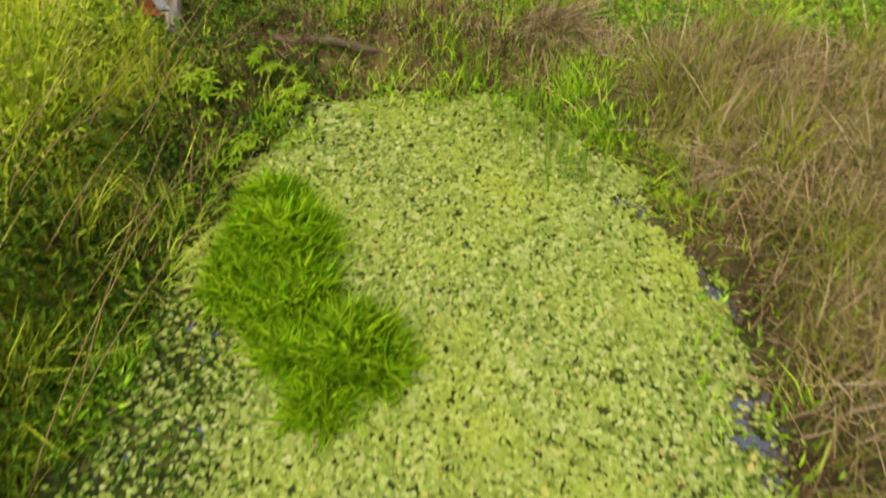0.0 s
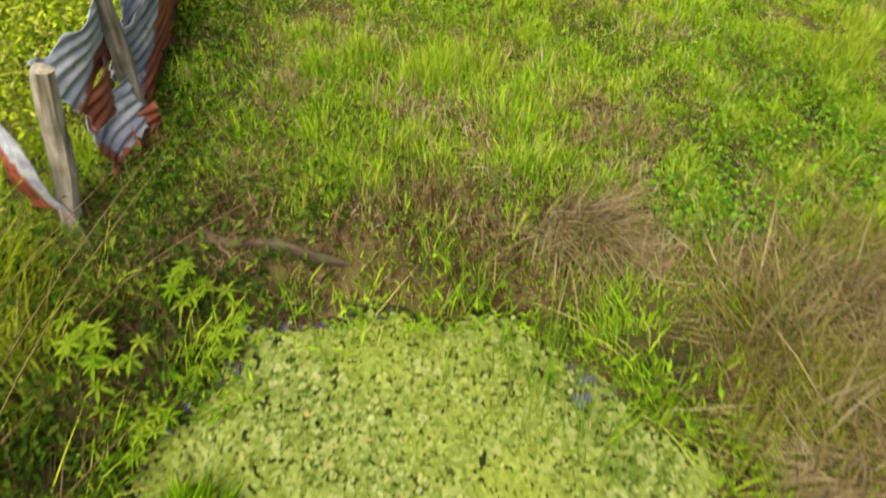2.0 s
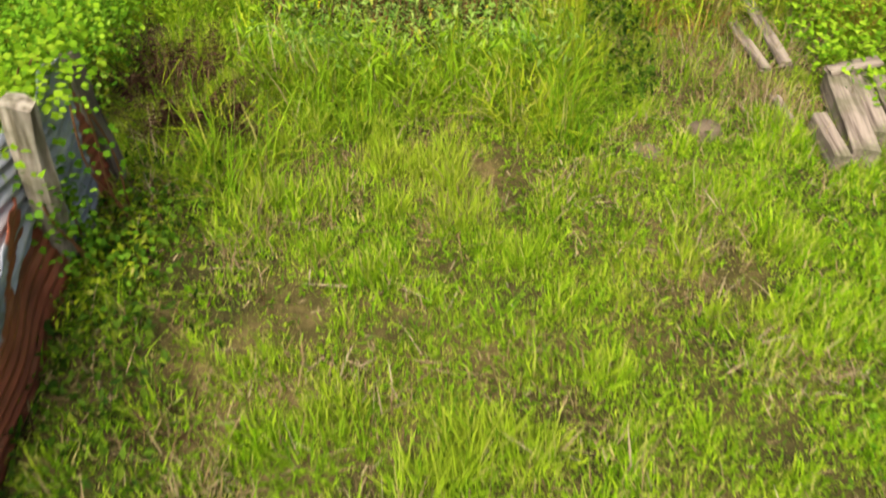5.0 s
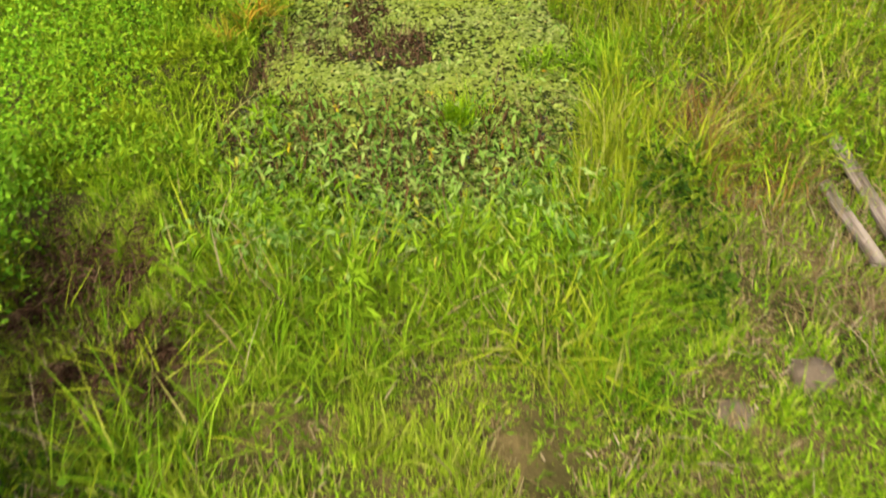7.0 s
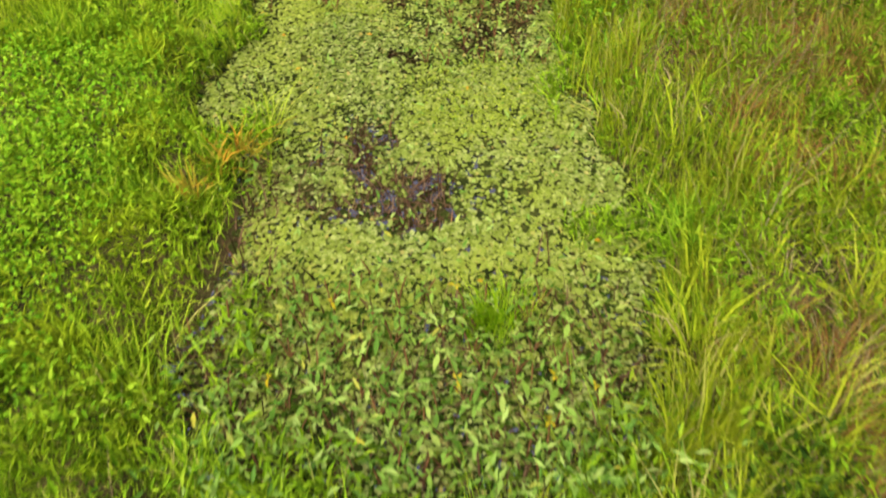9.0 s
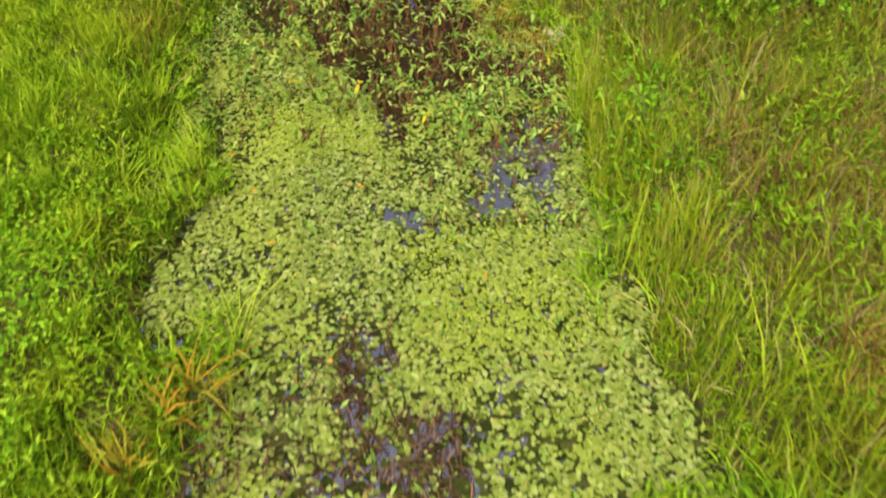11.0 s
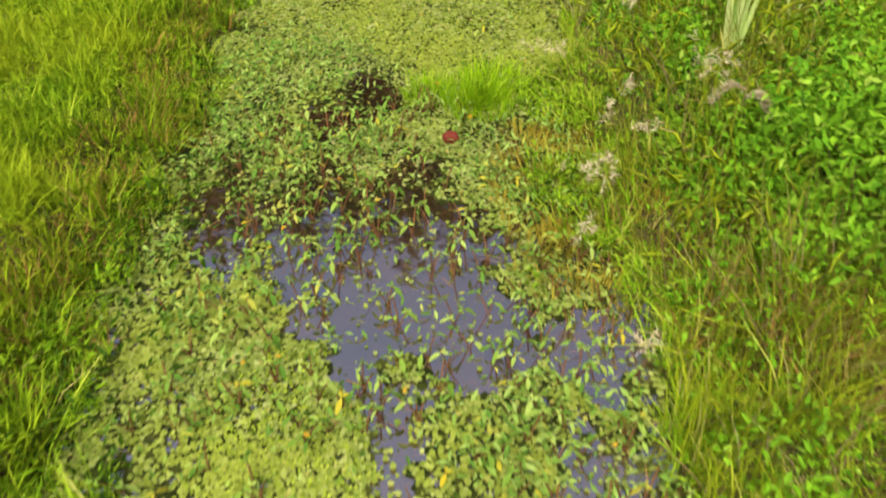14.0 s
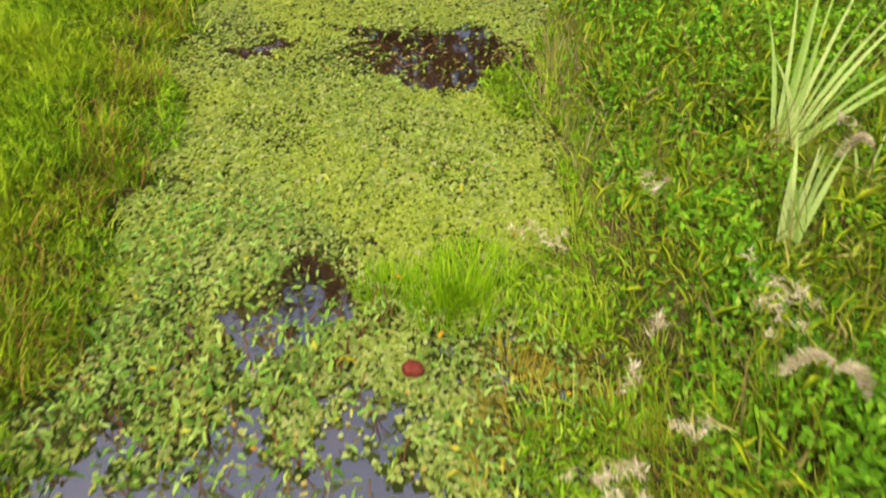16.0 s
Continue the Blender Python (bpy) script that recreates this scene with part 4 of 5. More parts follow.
p = sow(0.6, 1.6, 17.2, 20.6, 500, lambda x, y: step(shore(x, y), -0.1, 0.0) * box(x, y, 0.6, 1.15, 17.4, 20.4, 0.15))
grass("dead_reeds_on_bank", p, 0.2, 0.55, 0.006, STRAW, "bleached dead reeds leaning over the bank", 0.6, 0.3, category="straw")

p = sow(0.75, 4.2, 9.4, 14.6, 260, lambda x, y: on_land(x, y) * step(patches(x, y, 0.5, 77), 0.3, 0.6))
grass("straw_stems_on_bank", p, 0.25, 0.6, 0.005, STRAW, "bleached dry stems standing in the bank grass", 0.4, 0.4, category="straw", tousled=True)
# Dark leaves added as the shade between the crowded stems.
p = sow(-1.7, 1.0, 8.8, 10.7, 500, lambda x, y: box(x, y, -1.5, 0.85, 9.0, 10.4, 0.3) * step(-shore(x, y), 0.0, 0.1))
p[:, 2] = 0.005
foliage("gap_shade_leaves", p, np.full(len(p), 0.05), 0.03, 0.07, 0.35, DARK_AND_SHADE, "dark leaf layer for the shaded gaps under the water plants", "water plants", 0.4)
# Brown stems added to turn this stretch of water brown.
p = sow(-1.9, 1.0, 8.8, 12.2, 1200, lambda x, y: np.maximum(np.maximum(0.4 * box(x, y, -1.5, 0.85, 9.0, 10.4, 0.3), open_water(x, y)), muddy(x, y)) * step(-shore(x, y), 0.0, 0.1))
p[:, 2] = 0.01
grass("drowned_brown_stems", p, 0.06, 0.2, 0.009, BROWN, "dead brown stems lying in the shallow water", 1.4, 0.05, sink=0.0, category="dead stems", tousled=True)

# The gully's shade is put into the dark colour of its leaves.
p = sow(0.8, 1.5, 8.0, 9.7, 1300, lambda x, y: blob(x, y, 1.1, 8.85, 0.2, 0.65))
foliage("shade_weeds_in_gully", p, np.full(len(p), 0.22), 0.03, 0.08, 0.35, DARK_AND_SHADE, "green weeds darkened for shade in the gully beside the ditch end", flat=0.7)
# ground cover on the far meadow beside the ditch, and the clover patch
p = sow(-4.4, -1.9, 9.0, 13.2, 2800, lambda x, y: on_land(x, y) * box(x, y, -6, -2.15, 9.2, 12.4, 0.4))
foliage("ground_cover", p, np.full(len(p), 0.13), 0.018, 0.036, 0.7, CLOVER, "bright green ground cover of small round leaves", flat=0.7)
p = sow(0.9, 3.4, 3.9, 7.5, 1700, lambda x, y: np.maximum(blob(x, y, 1.42, 4.62, 0.3, 0.34), 0.4 * blob(x, y, 2.6, 4.9, 0.8, 0.5)))
foliage("clover_patch", p, np.full(len(p), 0.1), 0.02, 0.042, 0.85, ROUND, "patch of round-leaved green clover in the grass")
p = sow(-3.4, -1.2, 4.2, 9.4, 2400, lambda x, y: (1 - blob(x, y, -2.05, 4.55, 0.4, 0.35)) * np.maximum(box(x, y, -4, -2.1, 4.3, 8.8, 0.15), 0.7 * blob(x, y, -1.75, 7.0, 0.3, 0.5)))
foliage("weeds_behind_fence", p, 0.35 * step(-p[:, 0], 1.7, 2.4) + 0.1, 0.03, 0.06, 0.35, TALL, "yellow-green leafy weeds growing through the fence", flat=0.7)
p = sow(-3.6, -1.8, 7.0, 9.8, 5200, lambda x, y: blob(x, y, -2.55, 8.2, 0.62, 1.0))
foliage("leafy_bush", p, np.full(len(p), 0.7), 0.03, 0.052, 0.45, BROAD, "light green leafy bush behind the iron fence", "bush", 0.7)
p = sow(2.0, 3.6, 7.8, 9.8, 1500, lambda x, y: blob(x, y, 2.75, 8.8, 0.45, 0.9))
foliage("weeds_by_planks", p, np.full(len(p), 0.22), 0.03, 0.07, 0.55, LUSH, "broad-leaved weeds growing beside the planks")

# rough meadow to both sides
n = 90000
x, y = rng.uniform(-13, 13, n), rng.uniform(-8, 27, n)
inner = step(np.abs(x + 0.2) + 1.0 * (patches(x, y, 0.7, 200) - 0.5), 3.3, 4.3)
k = ((rng.random(n) < inner) | (y > 21.3) | (y < 0.3)) & (shore(x, y) > 0.1) & (rng.random(n) < 1.2 - step(np.hypot(x, y - 9), 11, 19))
x, y = x[k], y[k]
grass("rough_meadow", np.stack([x, y, lie(x, y)], -1), 0.12, 0.34, 0.016, GRASS, "rough meadow grass around the pond and ditch", 0.5, 0.6, tousled=True)

# ---- distinct clumps ----


def tuft(name, x, y, z, n, height, spread, width, material, label, category="grass", lean=0.5, curl=0.7, toward=None):
    """A clump of blades; toward: the way in which most of them fall."""
    a, r = rng.uniform(0, 6.3, n), spread * np.sqrt(rng.random(n))
    pos = np.stack([r * np.cos(a), r * np.sin(a), np.full(n, -0.02)], -1)
    yaw = a + rng.normal(0, 1.1, n) if toward is None else toward + rng.normal(0, 0.8, n)
    short = 1 - 0.45 * (r / spread) ** 2
    v, f = blades(pos, height * short * rng.uniform(0.4, 1.15, n), width * rng.uniform(0.6, 1.3, n), yaw, np.abs(rng.normal(0.1, lean, n)).clip(0, 1.45), rng.uniform(0, curl, n))
    ob = tagged(new(name), label, category)
    tagged(part("leafage", bulk("leafage", v, f, material), ob), kind="stuff")
    ob.location = (x, y, z)
    return ob


VIVID = leafy("vivid_water_grass", [(0.0, (0.11, 0.26, 0.004)), (0.4, (0.24, 0.44, 0.008)), (1.0, (0.40, 0.57, 0.02))], None, 1, 0.5, 0.45)


def bushy(name, x, y, spread, height, n, size, label, group):
    """A soft dome of fine leaves."""
    a = rng.uniform(0, 6.3, n)
    r = rng.random(n) ** 0.6 * (0.45 + 0.75 * patches(np.cos(a) * 2 + x * 9, np.sin(a) * 2 + y * 9, 0.9, 32))
    r = r * rng.uniform(0.8, 1.15, n)
    lump = 0.6 + 0.7 * patches(x * 7 + r * np.cos(a) * 3, y * 7 + r * np.sin(a) * 3, 1.0, 31)
    pos = np.stack([spread * r * np.cos(a), spread * r * np.sin(a), height * lump * np.clip(1.05 - r * r, 0.1, 1) * rng.random(n) ** 0.6], -1)
    v, f = leaves(pos, rng.uniform(0.6, 1.3, n) * size, np.full(n, 0.06), rng.uniform(0, 6.3, n), rng.normal(0.7, 0.4, n), rng.normal(0, 0.5, n), True)
    ob = tagged(new(name), label, "grass", group)
    tagged(part("leafage", bulk("leafage", v, f, VIVID), ob), kind="stuff")
    ob.location = (x, y, 0.0)


for x, y, s, h in [(-0.88, 2.66, 0.33, 0.27), (-1.05, 2.42, 0.2, 0.18), (-0.98, 2.95, 0.2, 0.2), (-0.78, 2.3, 0.26, 0.2), (-0.44, 1.95, 0.29, 0.24), (-0.72, 1.98, 0.18, 0.14), (-0.58, 1.72, 0.16, 0.1)]:
    bushy("water_grass_clump", x, y, s, h, int(20000 * s * s) + 150, 0.13, "vivid green grass clump growing out of the floating weed", "grass clumps in the pond")
    tagged(tuft("water_grass_clump", x, y, 0.0, int(3600 * s) - 200, h * 1.3, s * 0.95, 0.006, VIVID, "long vivid green grass blades over the floating weed"), group="grass clumps in the pond")
for x, y, n, s, h in [(-0.06, 16.72, 620, 0.27, 0.36), (-0.42, 16.85, 300, 0.2, 0.3), (0.0, 10.15, 160, 0.15, 0.36), (0.12, 10.3, 80, 0.12, 0.3), (0.28, 16.8, 90, 0.14, 0.18), (0.08, 16.98, 380, 0.26, 0.3)]:
    tagged(tuft("water_grass_clump", x, y, 0.0, n, h, s, 0.006, VIVID, "upright fine grass clump standing in the ditch", lean=0.25, curl=0.4), group="grass clumps in the ditch")
for x, y, s, h in [(-0.06, 16.72, 0.15, 0.14), (0.0, 10.15, 0.1, 0.16)]:
    bushy("water_grass_clump", x, y, s, h, int(20000 * s * s) + 150, 0.06, "fine bright green grass clump standing in the ditch", "grass clumps in the ditch")
STALKS = []
for i in range(4):
    v, f = blades(np.zeros((3, 3)) + [[0, 0, 0], [0.004, 0, 0], [0, 0.004, 0]], np.array([0.42, 0.36, 0.3]) + 0.03 * i, np.full(3, 0.009), np.array([0.0, 0.12, -0.1]), np.full(3, 0.75 + 0.12 * i), np.full(3, 0.35))
    STALKS.append(bulk("stalk", v, f, STRAW))


def straw_clump(x, y, z, n, height, spread, width, label, lean, curl, toward):
    """A collapsed clump of straw with the long stalks that stand out of it."""
    ob = tuft("straw_clump", x, y, z, n, height, spread, width, STRAW, label, "straw", lean, curl, toward)
    for i in range(26):
        a, r = rng.uniform(0, 6.3), spread * math.sqrt(rng.random())
        part("stalk", STALKS[i % 4], ob, at=pose(r * math.cos(a), r * math.sin(a), 0, 0, 0, math.degrees(toward) + rng.uniform(-80, 80)))


straw_clump(0.7, 4.46, 0.27, 420, 0.5, 0.2, 0.0085, "collapsed clump of dead straw at the pond's end", 0.8, 0.7, -1.0)
straw_clump(1.68, 3.18, 0.2, 220, 0.34, 0.12, 0.007, "bleached straw clump on the dry bank", 0.9, 0.7, -2.0)
straw_clump(2.0, 3.97, 0.25, 420, 0.5, 0.34, 0.007, "wide heap of bleached straw on the dry bank", 1.0, 0.5, -0.9)
tuft("tall_grass_clump", 0.42, 8.2, 0.2, 420, 0.5, 0.2, 0.012, TALL, "tall arching grass clump at the end of the ditch", "grass", 0.35, 0.8)
tuft("tall_grass_clump", -0.95, 8.35, 0.2, 300, 0.5, 0.22, 0.013, LUSH, "lush arching grass clump beside the dead fern", "grass", 0.35, 0.8)
tuft("tall_grass_clump", -0.5, 8.05, 0.2, 220, 0.42, 0.2, 0.012, LUSH, "lush arching grass clump at the ditch end", "grass", 0.35, 0.8)
tuft("tall_grass_clump", 0.95, 9.9, 0.2, 220, 0.42, 0.2, 0.011, TALL, "yellow-green grass clump arching over the ditch edge", "grass", 0.4, 0.9)
tuft("tall_grass_clump", 1.1, 10.6, 0.2, 200, 0.4, 0.2, 0.011, LUSH, "green grass clump arching over the ditch edge", "grass", 0.4, 0.9)
tuft("tall_grass_clump", 0.85, 8.75, 0.2, 260, 0.5, 0.15, 0.010, TALL, "upright rushy grass clump at the ditch end", "grass", 0.25, 0.4)
for x, y in [(-0.7, 5.4), (-0.62, 5.85), (0.95, 4.75), (-1.45, 5.35), (0.2, 6.6)]:
    tagged(tuft("grass_tuft", x, y, float(lie(np.array([x]), np.array([y]))[0]), 130, 0.2, 0.11, 0.008, LUSH, "lush green grass tuft in the meadow", curl=0.9), group="grass tufts in the meadow")


def fern_heap(x, y, z, spread, height, fronds, label):
    """Collapsed fern: arching fronds, each a stem with rows of dead leaflets, over a tangle of finer stems."""
    ob = tagged(new("dead_fern_heap"), label, "dead plant")
    shapes = []
    for i in range(4):
        t = np.repeat(np.linspace(0.08, 1, 34), 2)
        bow = 0.55 + 0.1 * i
        mid = np.stack([t * height, np.zeros(68), height * (0.9 * t - bow * t * t)], -1)
        v, f = leaves(mid, height * 0.2 * (1.15 - t), np.full(68, 0.11), np.tile([1.2, -1.2], 34) + rng.normal(0, 0.35, 68), rng.normal(-0.6, 0.4, 68), rng.normal(0, 0.4, 68), True)
        shapes.append(bulk("frond", v, f, BROWN))
    for i in range(fronds):
        a, r = rng.uniform(0, 6.3), spread * math.sqrt(rng.random())
        part("frond", shapes[i % 4], ob, at=pose(r * math.cos(a), r * math.sin(a), rng.uniform(0, 0.12), rng.uniform(-20, 20), rng.uniform(-35, 15), math.degrees(a) + rng.uniform(-70, 70)))
    n = int(fronds * 60)
    a, r = rng.uniform(0, 6.3, n), spread * np.sqrt(rng.random(n))
    v, f = blades(np.stack([r * np.cos(a), r * np.sin(a), np.full(n, -0.02)], -1), height * rng.uniform(0.3, 0.9, n), rng.uniform(0.005, 0.009, n), a + rng.normal(0, 1.1, n), np.abs(rng.normal(0.3, 0.6, n)).clip(0, 1.4), rng.uniform(0, 0.6, n))
    tagged(part("leafage", bulk("leafage", v, f, BROWN), ob), kind="stuff")
    ob.location = (x, y, z)


fern_heap(-1.55, 8.2, 0.2, 0.34, 0.5, 26, "heap of brown dead fern beside the fence end")
fern_heap(-1.9, 8.5, 0.2, 0.26, 0.5, 12, "brown dead fern stems beside the leafy bush")
tuft("arching_grass_clump", -1.62, 8.02, 0.2, 90, 0.5, 0.3, 0.011, LUSH, "green grass growing through the dead fern", "grass", 0.4, 0.8)
tuft("arching_grass_clump", -1.85, 8.3, 0.2, 110, 0.55, 0.3, 0.011, TALL, "yellow-green grass growing through the dead fern", "grass", 0.4, 0.8)
tuft("arching_grass_clump", -1.3, 7.95, 0.2, 110, 0.45, 0.12, 0.014, TALL, "long arching green leaves in front of the dead fern", "grass", 0.6, 1.0)
for x, y in [(-1.57, 11.29), (-1.68, 11.05), (-1.45, 11.45)]:
    tagged(tuft("yellowing_plant", x, y, 0.15, 34, 0.3, 0.1, 0.014, leafy("yellowing_leaves", [(0.0, (0.25, 0.25, 0.025)), (0.6, (0.31, 0.25, 0.02)), (1.0, (0.35, 0.16, 0.015))]), "yellow and orange wilting plant on the ditch bank", "plant"), group="yellowing plants")


def stalk(name, x, y, z, length, yaw, lean, curl, material, label, category="grass", radius=0.003, head=None):
    """A thin round stem, bent by its own weight, with an optional seed head."""
    bm = bmesh.new()
    rings = []
    for i in range(7):
        t = i / 6
        c = Vector((math.cos(yaw) * length * (math.sin(lean) * t + curl * t * t), math.sin(yaw) * length * (math.sin(lean) * t + curl * t * t), length * (math.cos(lean) * t - 0.4 * curl * t * t)))
        r = radius * (1.1 - 0.75 * t)
        rings.append([bm.verts.new(c + Vector((math.cos(k * 2.094) * r, math.sin(k * 2.094) * r, 0))) for k in range(3)])
    for a, b in zip(rings, rings[1:]):
        for k in range(3):
            bm.faces.new((a[k], a[(k + 1) % 3], b[(k + 1) % 3], b[k]))
    me = mesh_of(name, bm, material)
    if not head:
        ob = new(name, me)
    else:
        ob = new(name)
        part("stem", me, ob)
        n = 70
        u = rng.random(n)
        tip = np.array(c)
        knot = rng.integers(0, 5, n)
        place = rng.normal(0, 1, (5, 3)) * np.array([0.045, 0.045, 0.03])
        base = tip + place[knot] + rng.normal(0, 0.008, (n, 3)) - np.stack([0 * u, 0 * u, 0.05 * u], -1)
        v, f = blades(base, rng.uniform(0.015, 0.05, n), np.full(n, 0.006), rng.uniform(0, 6.3, n), rng.uniform(0.2, 1.5, n), rng.uniform(0.2, 0.9, n))
        tagged(part("seed_head", bulk("seed_head", v, f, PLUME), ob, head), head, kind="stuff")
    ob.location = (x, y, z)
    return tagged(ob, label, category)


for i in range(26):
    x, y = rng.uniform(-2.9, -1.6), rng.uniform(0.9, 4.0)
    tagged(stalk("dry_stalk", x, y, float(lie(np.array([x]), np.array([y]))[0]), rng.uniform(1.0, 1.5), rng.uniform(0.1, 1.1), rng.uniform(0.45, 0.8), rng.uniform(0.1, 0.4), STRAW, "long bleached grass stalk leaning over the pond bank", radius=0.006), group="stalks on the pond bank")
for x, y in [(0.36, 3.56), (0.40, 3.62), (0.46, 3.46), (0.50, 3.66), (0.56, 3.85), (0.62, 3.5), (0.65, 3.2), (0.68, 3.36), (0.7, 3.45), (0.74, 2.6), (0.76, 3.3), (0.82, 3.2), (0.87, 2.1), (0.9, 3.25), (0.6, 3.75), (0.3, 3.8)]:
    n = 9 if y > 3 else 2
    a = rng.uniform(0, 6.3, n)
    pos = np.stack([0.06 * np.cos(a), 0.06 * np.sin(a), np.full(n, -0.05)], -1)
    v, f = blades(pos, rng.uniform(0.3, 0.62, n), np.full(n, 0.0065), a, rng.uniform(0.0, 0.22, n), rng.uniform(0, 0.15, n))
    ob = new("reed", bulk("reed", v, f, REED))
    ob.location = (x, y, 0)
    tagged(ob, "upright dark green reed standing in the pond weed", "reed", "reeds in the pond")
for x, y, s in [(1.36, 15.85, 0.55), (1.5, 16.05, 0.55), (1.68, 16.05, 0.6), (0.95, 15.8, 0.5), (1.02, 15.88, 0.45), (0.68, 15.4, 0.5), (0.63, 15.3, 0.45), (1.0, 15.35, 0.5), (0.66, 16.9, 0.5), (0.62, 17.0, 0.45), (1.08, 16.9, 0.55), (2.35, 17.2, 0.6), (0.7, 15.15, 0.5), (0.5, 14.75, 0.5), (0.85, 14.1, 0.6), (2.5, 15.4, 0.7)]:
    z = float(lie(np.array([x]), np.array([y]))[0])
    tagged(stalk("seeding_stalk", x, y, z, s, rng.uniform(2.2, 3.9), rng.uniform(0.05, 0.3), rng.uniform(0.0, 0.4), STRAW, "dry stalk with a fluffy pale seed head", "grass", 0.004, "fluffy pale seed head"), group="seeding stalks on the bank")


def plume(x, y, z, length, yaw):
    """A drooping feathery seed head on a bent stem."""
    ob = tagged(new("grass_plume"), "drooping tan feathery grass plume above the shrubs", "grass", "grass plumes on the bank")
    t = np.linspace(0, 1, 60)
    way = np.array([math.cos(yaw), math.sin(yaw), 0])
    mid = way * (0.12 + t * length)[:, None] + np.array([0, 0, 1]) * (0.42 + 0.05 * np.sin(t * 3) - 0.12 * t * t)[:, None]
    v, f = blades(np.repeat(mid, 4, 0) + rng.normal(0, 0.006, (240, 3)), rng.uniform(0.03, 0.065, 240), np.full(240, 0.006), yaw + rng.normal(0, 0.5, 240), rng.uniform(1.0, 1.5, 240), rng.uniform(0, 0.3, 240))
    tagged(part("plume_head", bulk("plume_head", v, f, PLUME), ob), kind="stuff")
    bm = bmesh.new()
    rings = [[bm.verts.new(Vector(way) * (0.12 * k * k) + Vector((math.cos(q * 2.094) * 0.004, math.sin(q * 2.094) * 0.004, -0.3 + 0.72 * k))) for q in range(3)] for k in (0, 0.5, 1)]
    for a, b in zip(rings, rings[1:]):
        for q in range(3):
            bm.faces.new((a[q], a[(q + 1) % 3], b[(q + 1) % 3], b[q]))
    part("stem", mesh_of("stem", bm, STRAW), ob)
    ob.location = (x, y, z)


plume(1.5, 15.58, 0.36, 0.15, 2.95)
plume(1.3, 15.66, 0.32, 0.12, -0.5)
plume(2.25, 16.9, 0.45, 0.12, 2.6)
stalk("dead_stick", 0.6, 13.86, 0.08, 0.62, -0.06, 1.42, 0.05, STRAW, "pale dead stick lying across the ditch edge", "stick", 0.009)
stalk("dead_stick", 1.5, 8.18, 0.29, 0.3, 0.95, 1.5, 0.0, BROWN, "dark twig lying in the grass", "stick", 0.009)
for i in range(46):
    x, y = rng.uniform(0.85, 2.2), rng.uniform(12.2, 18.6)
    z = float(lie(np.array([x]), np.array([y]))[0])
    tagged(stalk("bent_stalk", x, y, z, rng.uniform(0.5, 0.95), rng.uniform(1.6, 4.4), rng.uniform(0.05, 0.55), rng.uniform(0.0, 0.45), STRAW if i % 3 else TALL, "long thin bleached stalk standing among the shrubs" if i % 3 else "long thin green stalk standing among the shrubs", radius=0.0045), group="long stalks on the ditch bank")
stalk("dead_stick", 0.85, 13.7, 0.1, 0.45, 0.5, 1.3, 0.0, STRAW, "thin dead stick lying across the ditch edge", "stick", 0.006)

# ---- water plants with arrow-shaped leaves ----


def arrow_leaf(length):
    v, f = leaves(np.zeros((1, 3)), np.array([length]), np.array([0.34]), np.zeros(1), np.array([-0.15]), np.zeros(1))
    lobes, g = leaves(np.zeros((2, 3)), np.array([length * 0.42] * 2), np.array([0.45] * 2), np.array([2.5, -2.5]), np.array([-0.25] * 2), np.zeros(2))
    return bulk("leaf", np.concatenate([v, lobes]), np.concatenate([f, g + len(v)]), ARROW_ONE)


def stem_mesh(height, bend):
    bm = bmesh.new()
    rings = []
    for i in range(4):
        t = i / 3
        rings.append([bm.verts.new((bend * t * t + math.cos(k * 2.094) * 0.005, math.sin(k * 2.094) * 0.005, -0.06 + (height + 0.06) * t)) for k in range(3)])
    for a, b in zip(rings, rings[1:]):
        for k in range(3):
            bm.faces.new((a[k], a[(k + 1) % 3], b[(k + 1) % 3], b[k]))
    return mesh_of("stem", bm, STEM)


LEAF = [arrow_leaf(s) for s in (0.055, 0.07, 0.09)]
STEMS = [(stem_mesh(h, b), h, b) for h, b in ((0.08, 0.03), (0.13, 0.05), (0.18, 0.06))]


def arrow_plant(count):
    ob = tagged(new("arrowhead_plant"), "green arrow-leaved water plant on a reddish stem", "water plant", "arrow-leaved plants in the ditch")
    for i in range(count):
        me, h, b = STEMS[(i + count) % 3]
        turn = pose(0, 0, 0, 0, 0, i * 137 + count * 40)
        s = part("stem", me, ob, at=turn)
        part("leaf", LEAF[(i + 1) % 3], s, at=pose(b, 0, h, 10 * (i - 1), 18 + 14 * (i % 3), 40 * (i % 3 - 1)))
    return ob


KINDS = [arrow_plant(c) for c in (2, 3, 4)]


def arrows_at(x, y):
    """Where these plants stand: the shallow end and round the open water."""
    jx, jy = x + 0.7 * (patches(x, y, 0.5, 187) - 0.5), y + 1.1 * (patches(x, y, 0.45, 188) - 0.5)
    w = box(jx, jy, -1.3, 0.65, 8.9, 10.2, 0.5) * (0.3 + 0.7 * step(patches(x, y, 0.28, 189), 0.3, 0.65))
    w = np.maximum(w, 0.6 * box(x, y, -1.8, 0.6, 13.6, 15.8, 0.25))
    w = np.maximum(w, 0.75 * box(x, y, -2.0, -0.2, 15.9, 16.7, 0.2))
    w = np.maximum(w, 0.6 * box(x, y, -0.4, 0.7, 12.4, 14.3, 0.2))
    w = np.maximum(w, 0.35 * box(x, y, -0.7, 0.8, 19.0, 20.4, 0.2))
    w = np.maximum(w, 0.5 * box(x, y, -2.2, -0.95, 15.5, 18.0, 0.25) * (0.3 + 0.7 * patches(x, y, 0.3, 121)))
    return w * step(-shore(x, y), -0.12, 0.05)


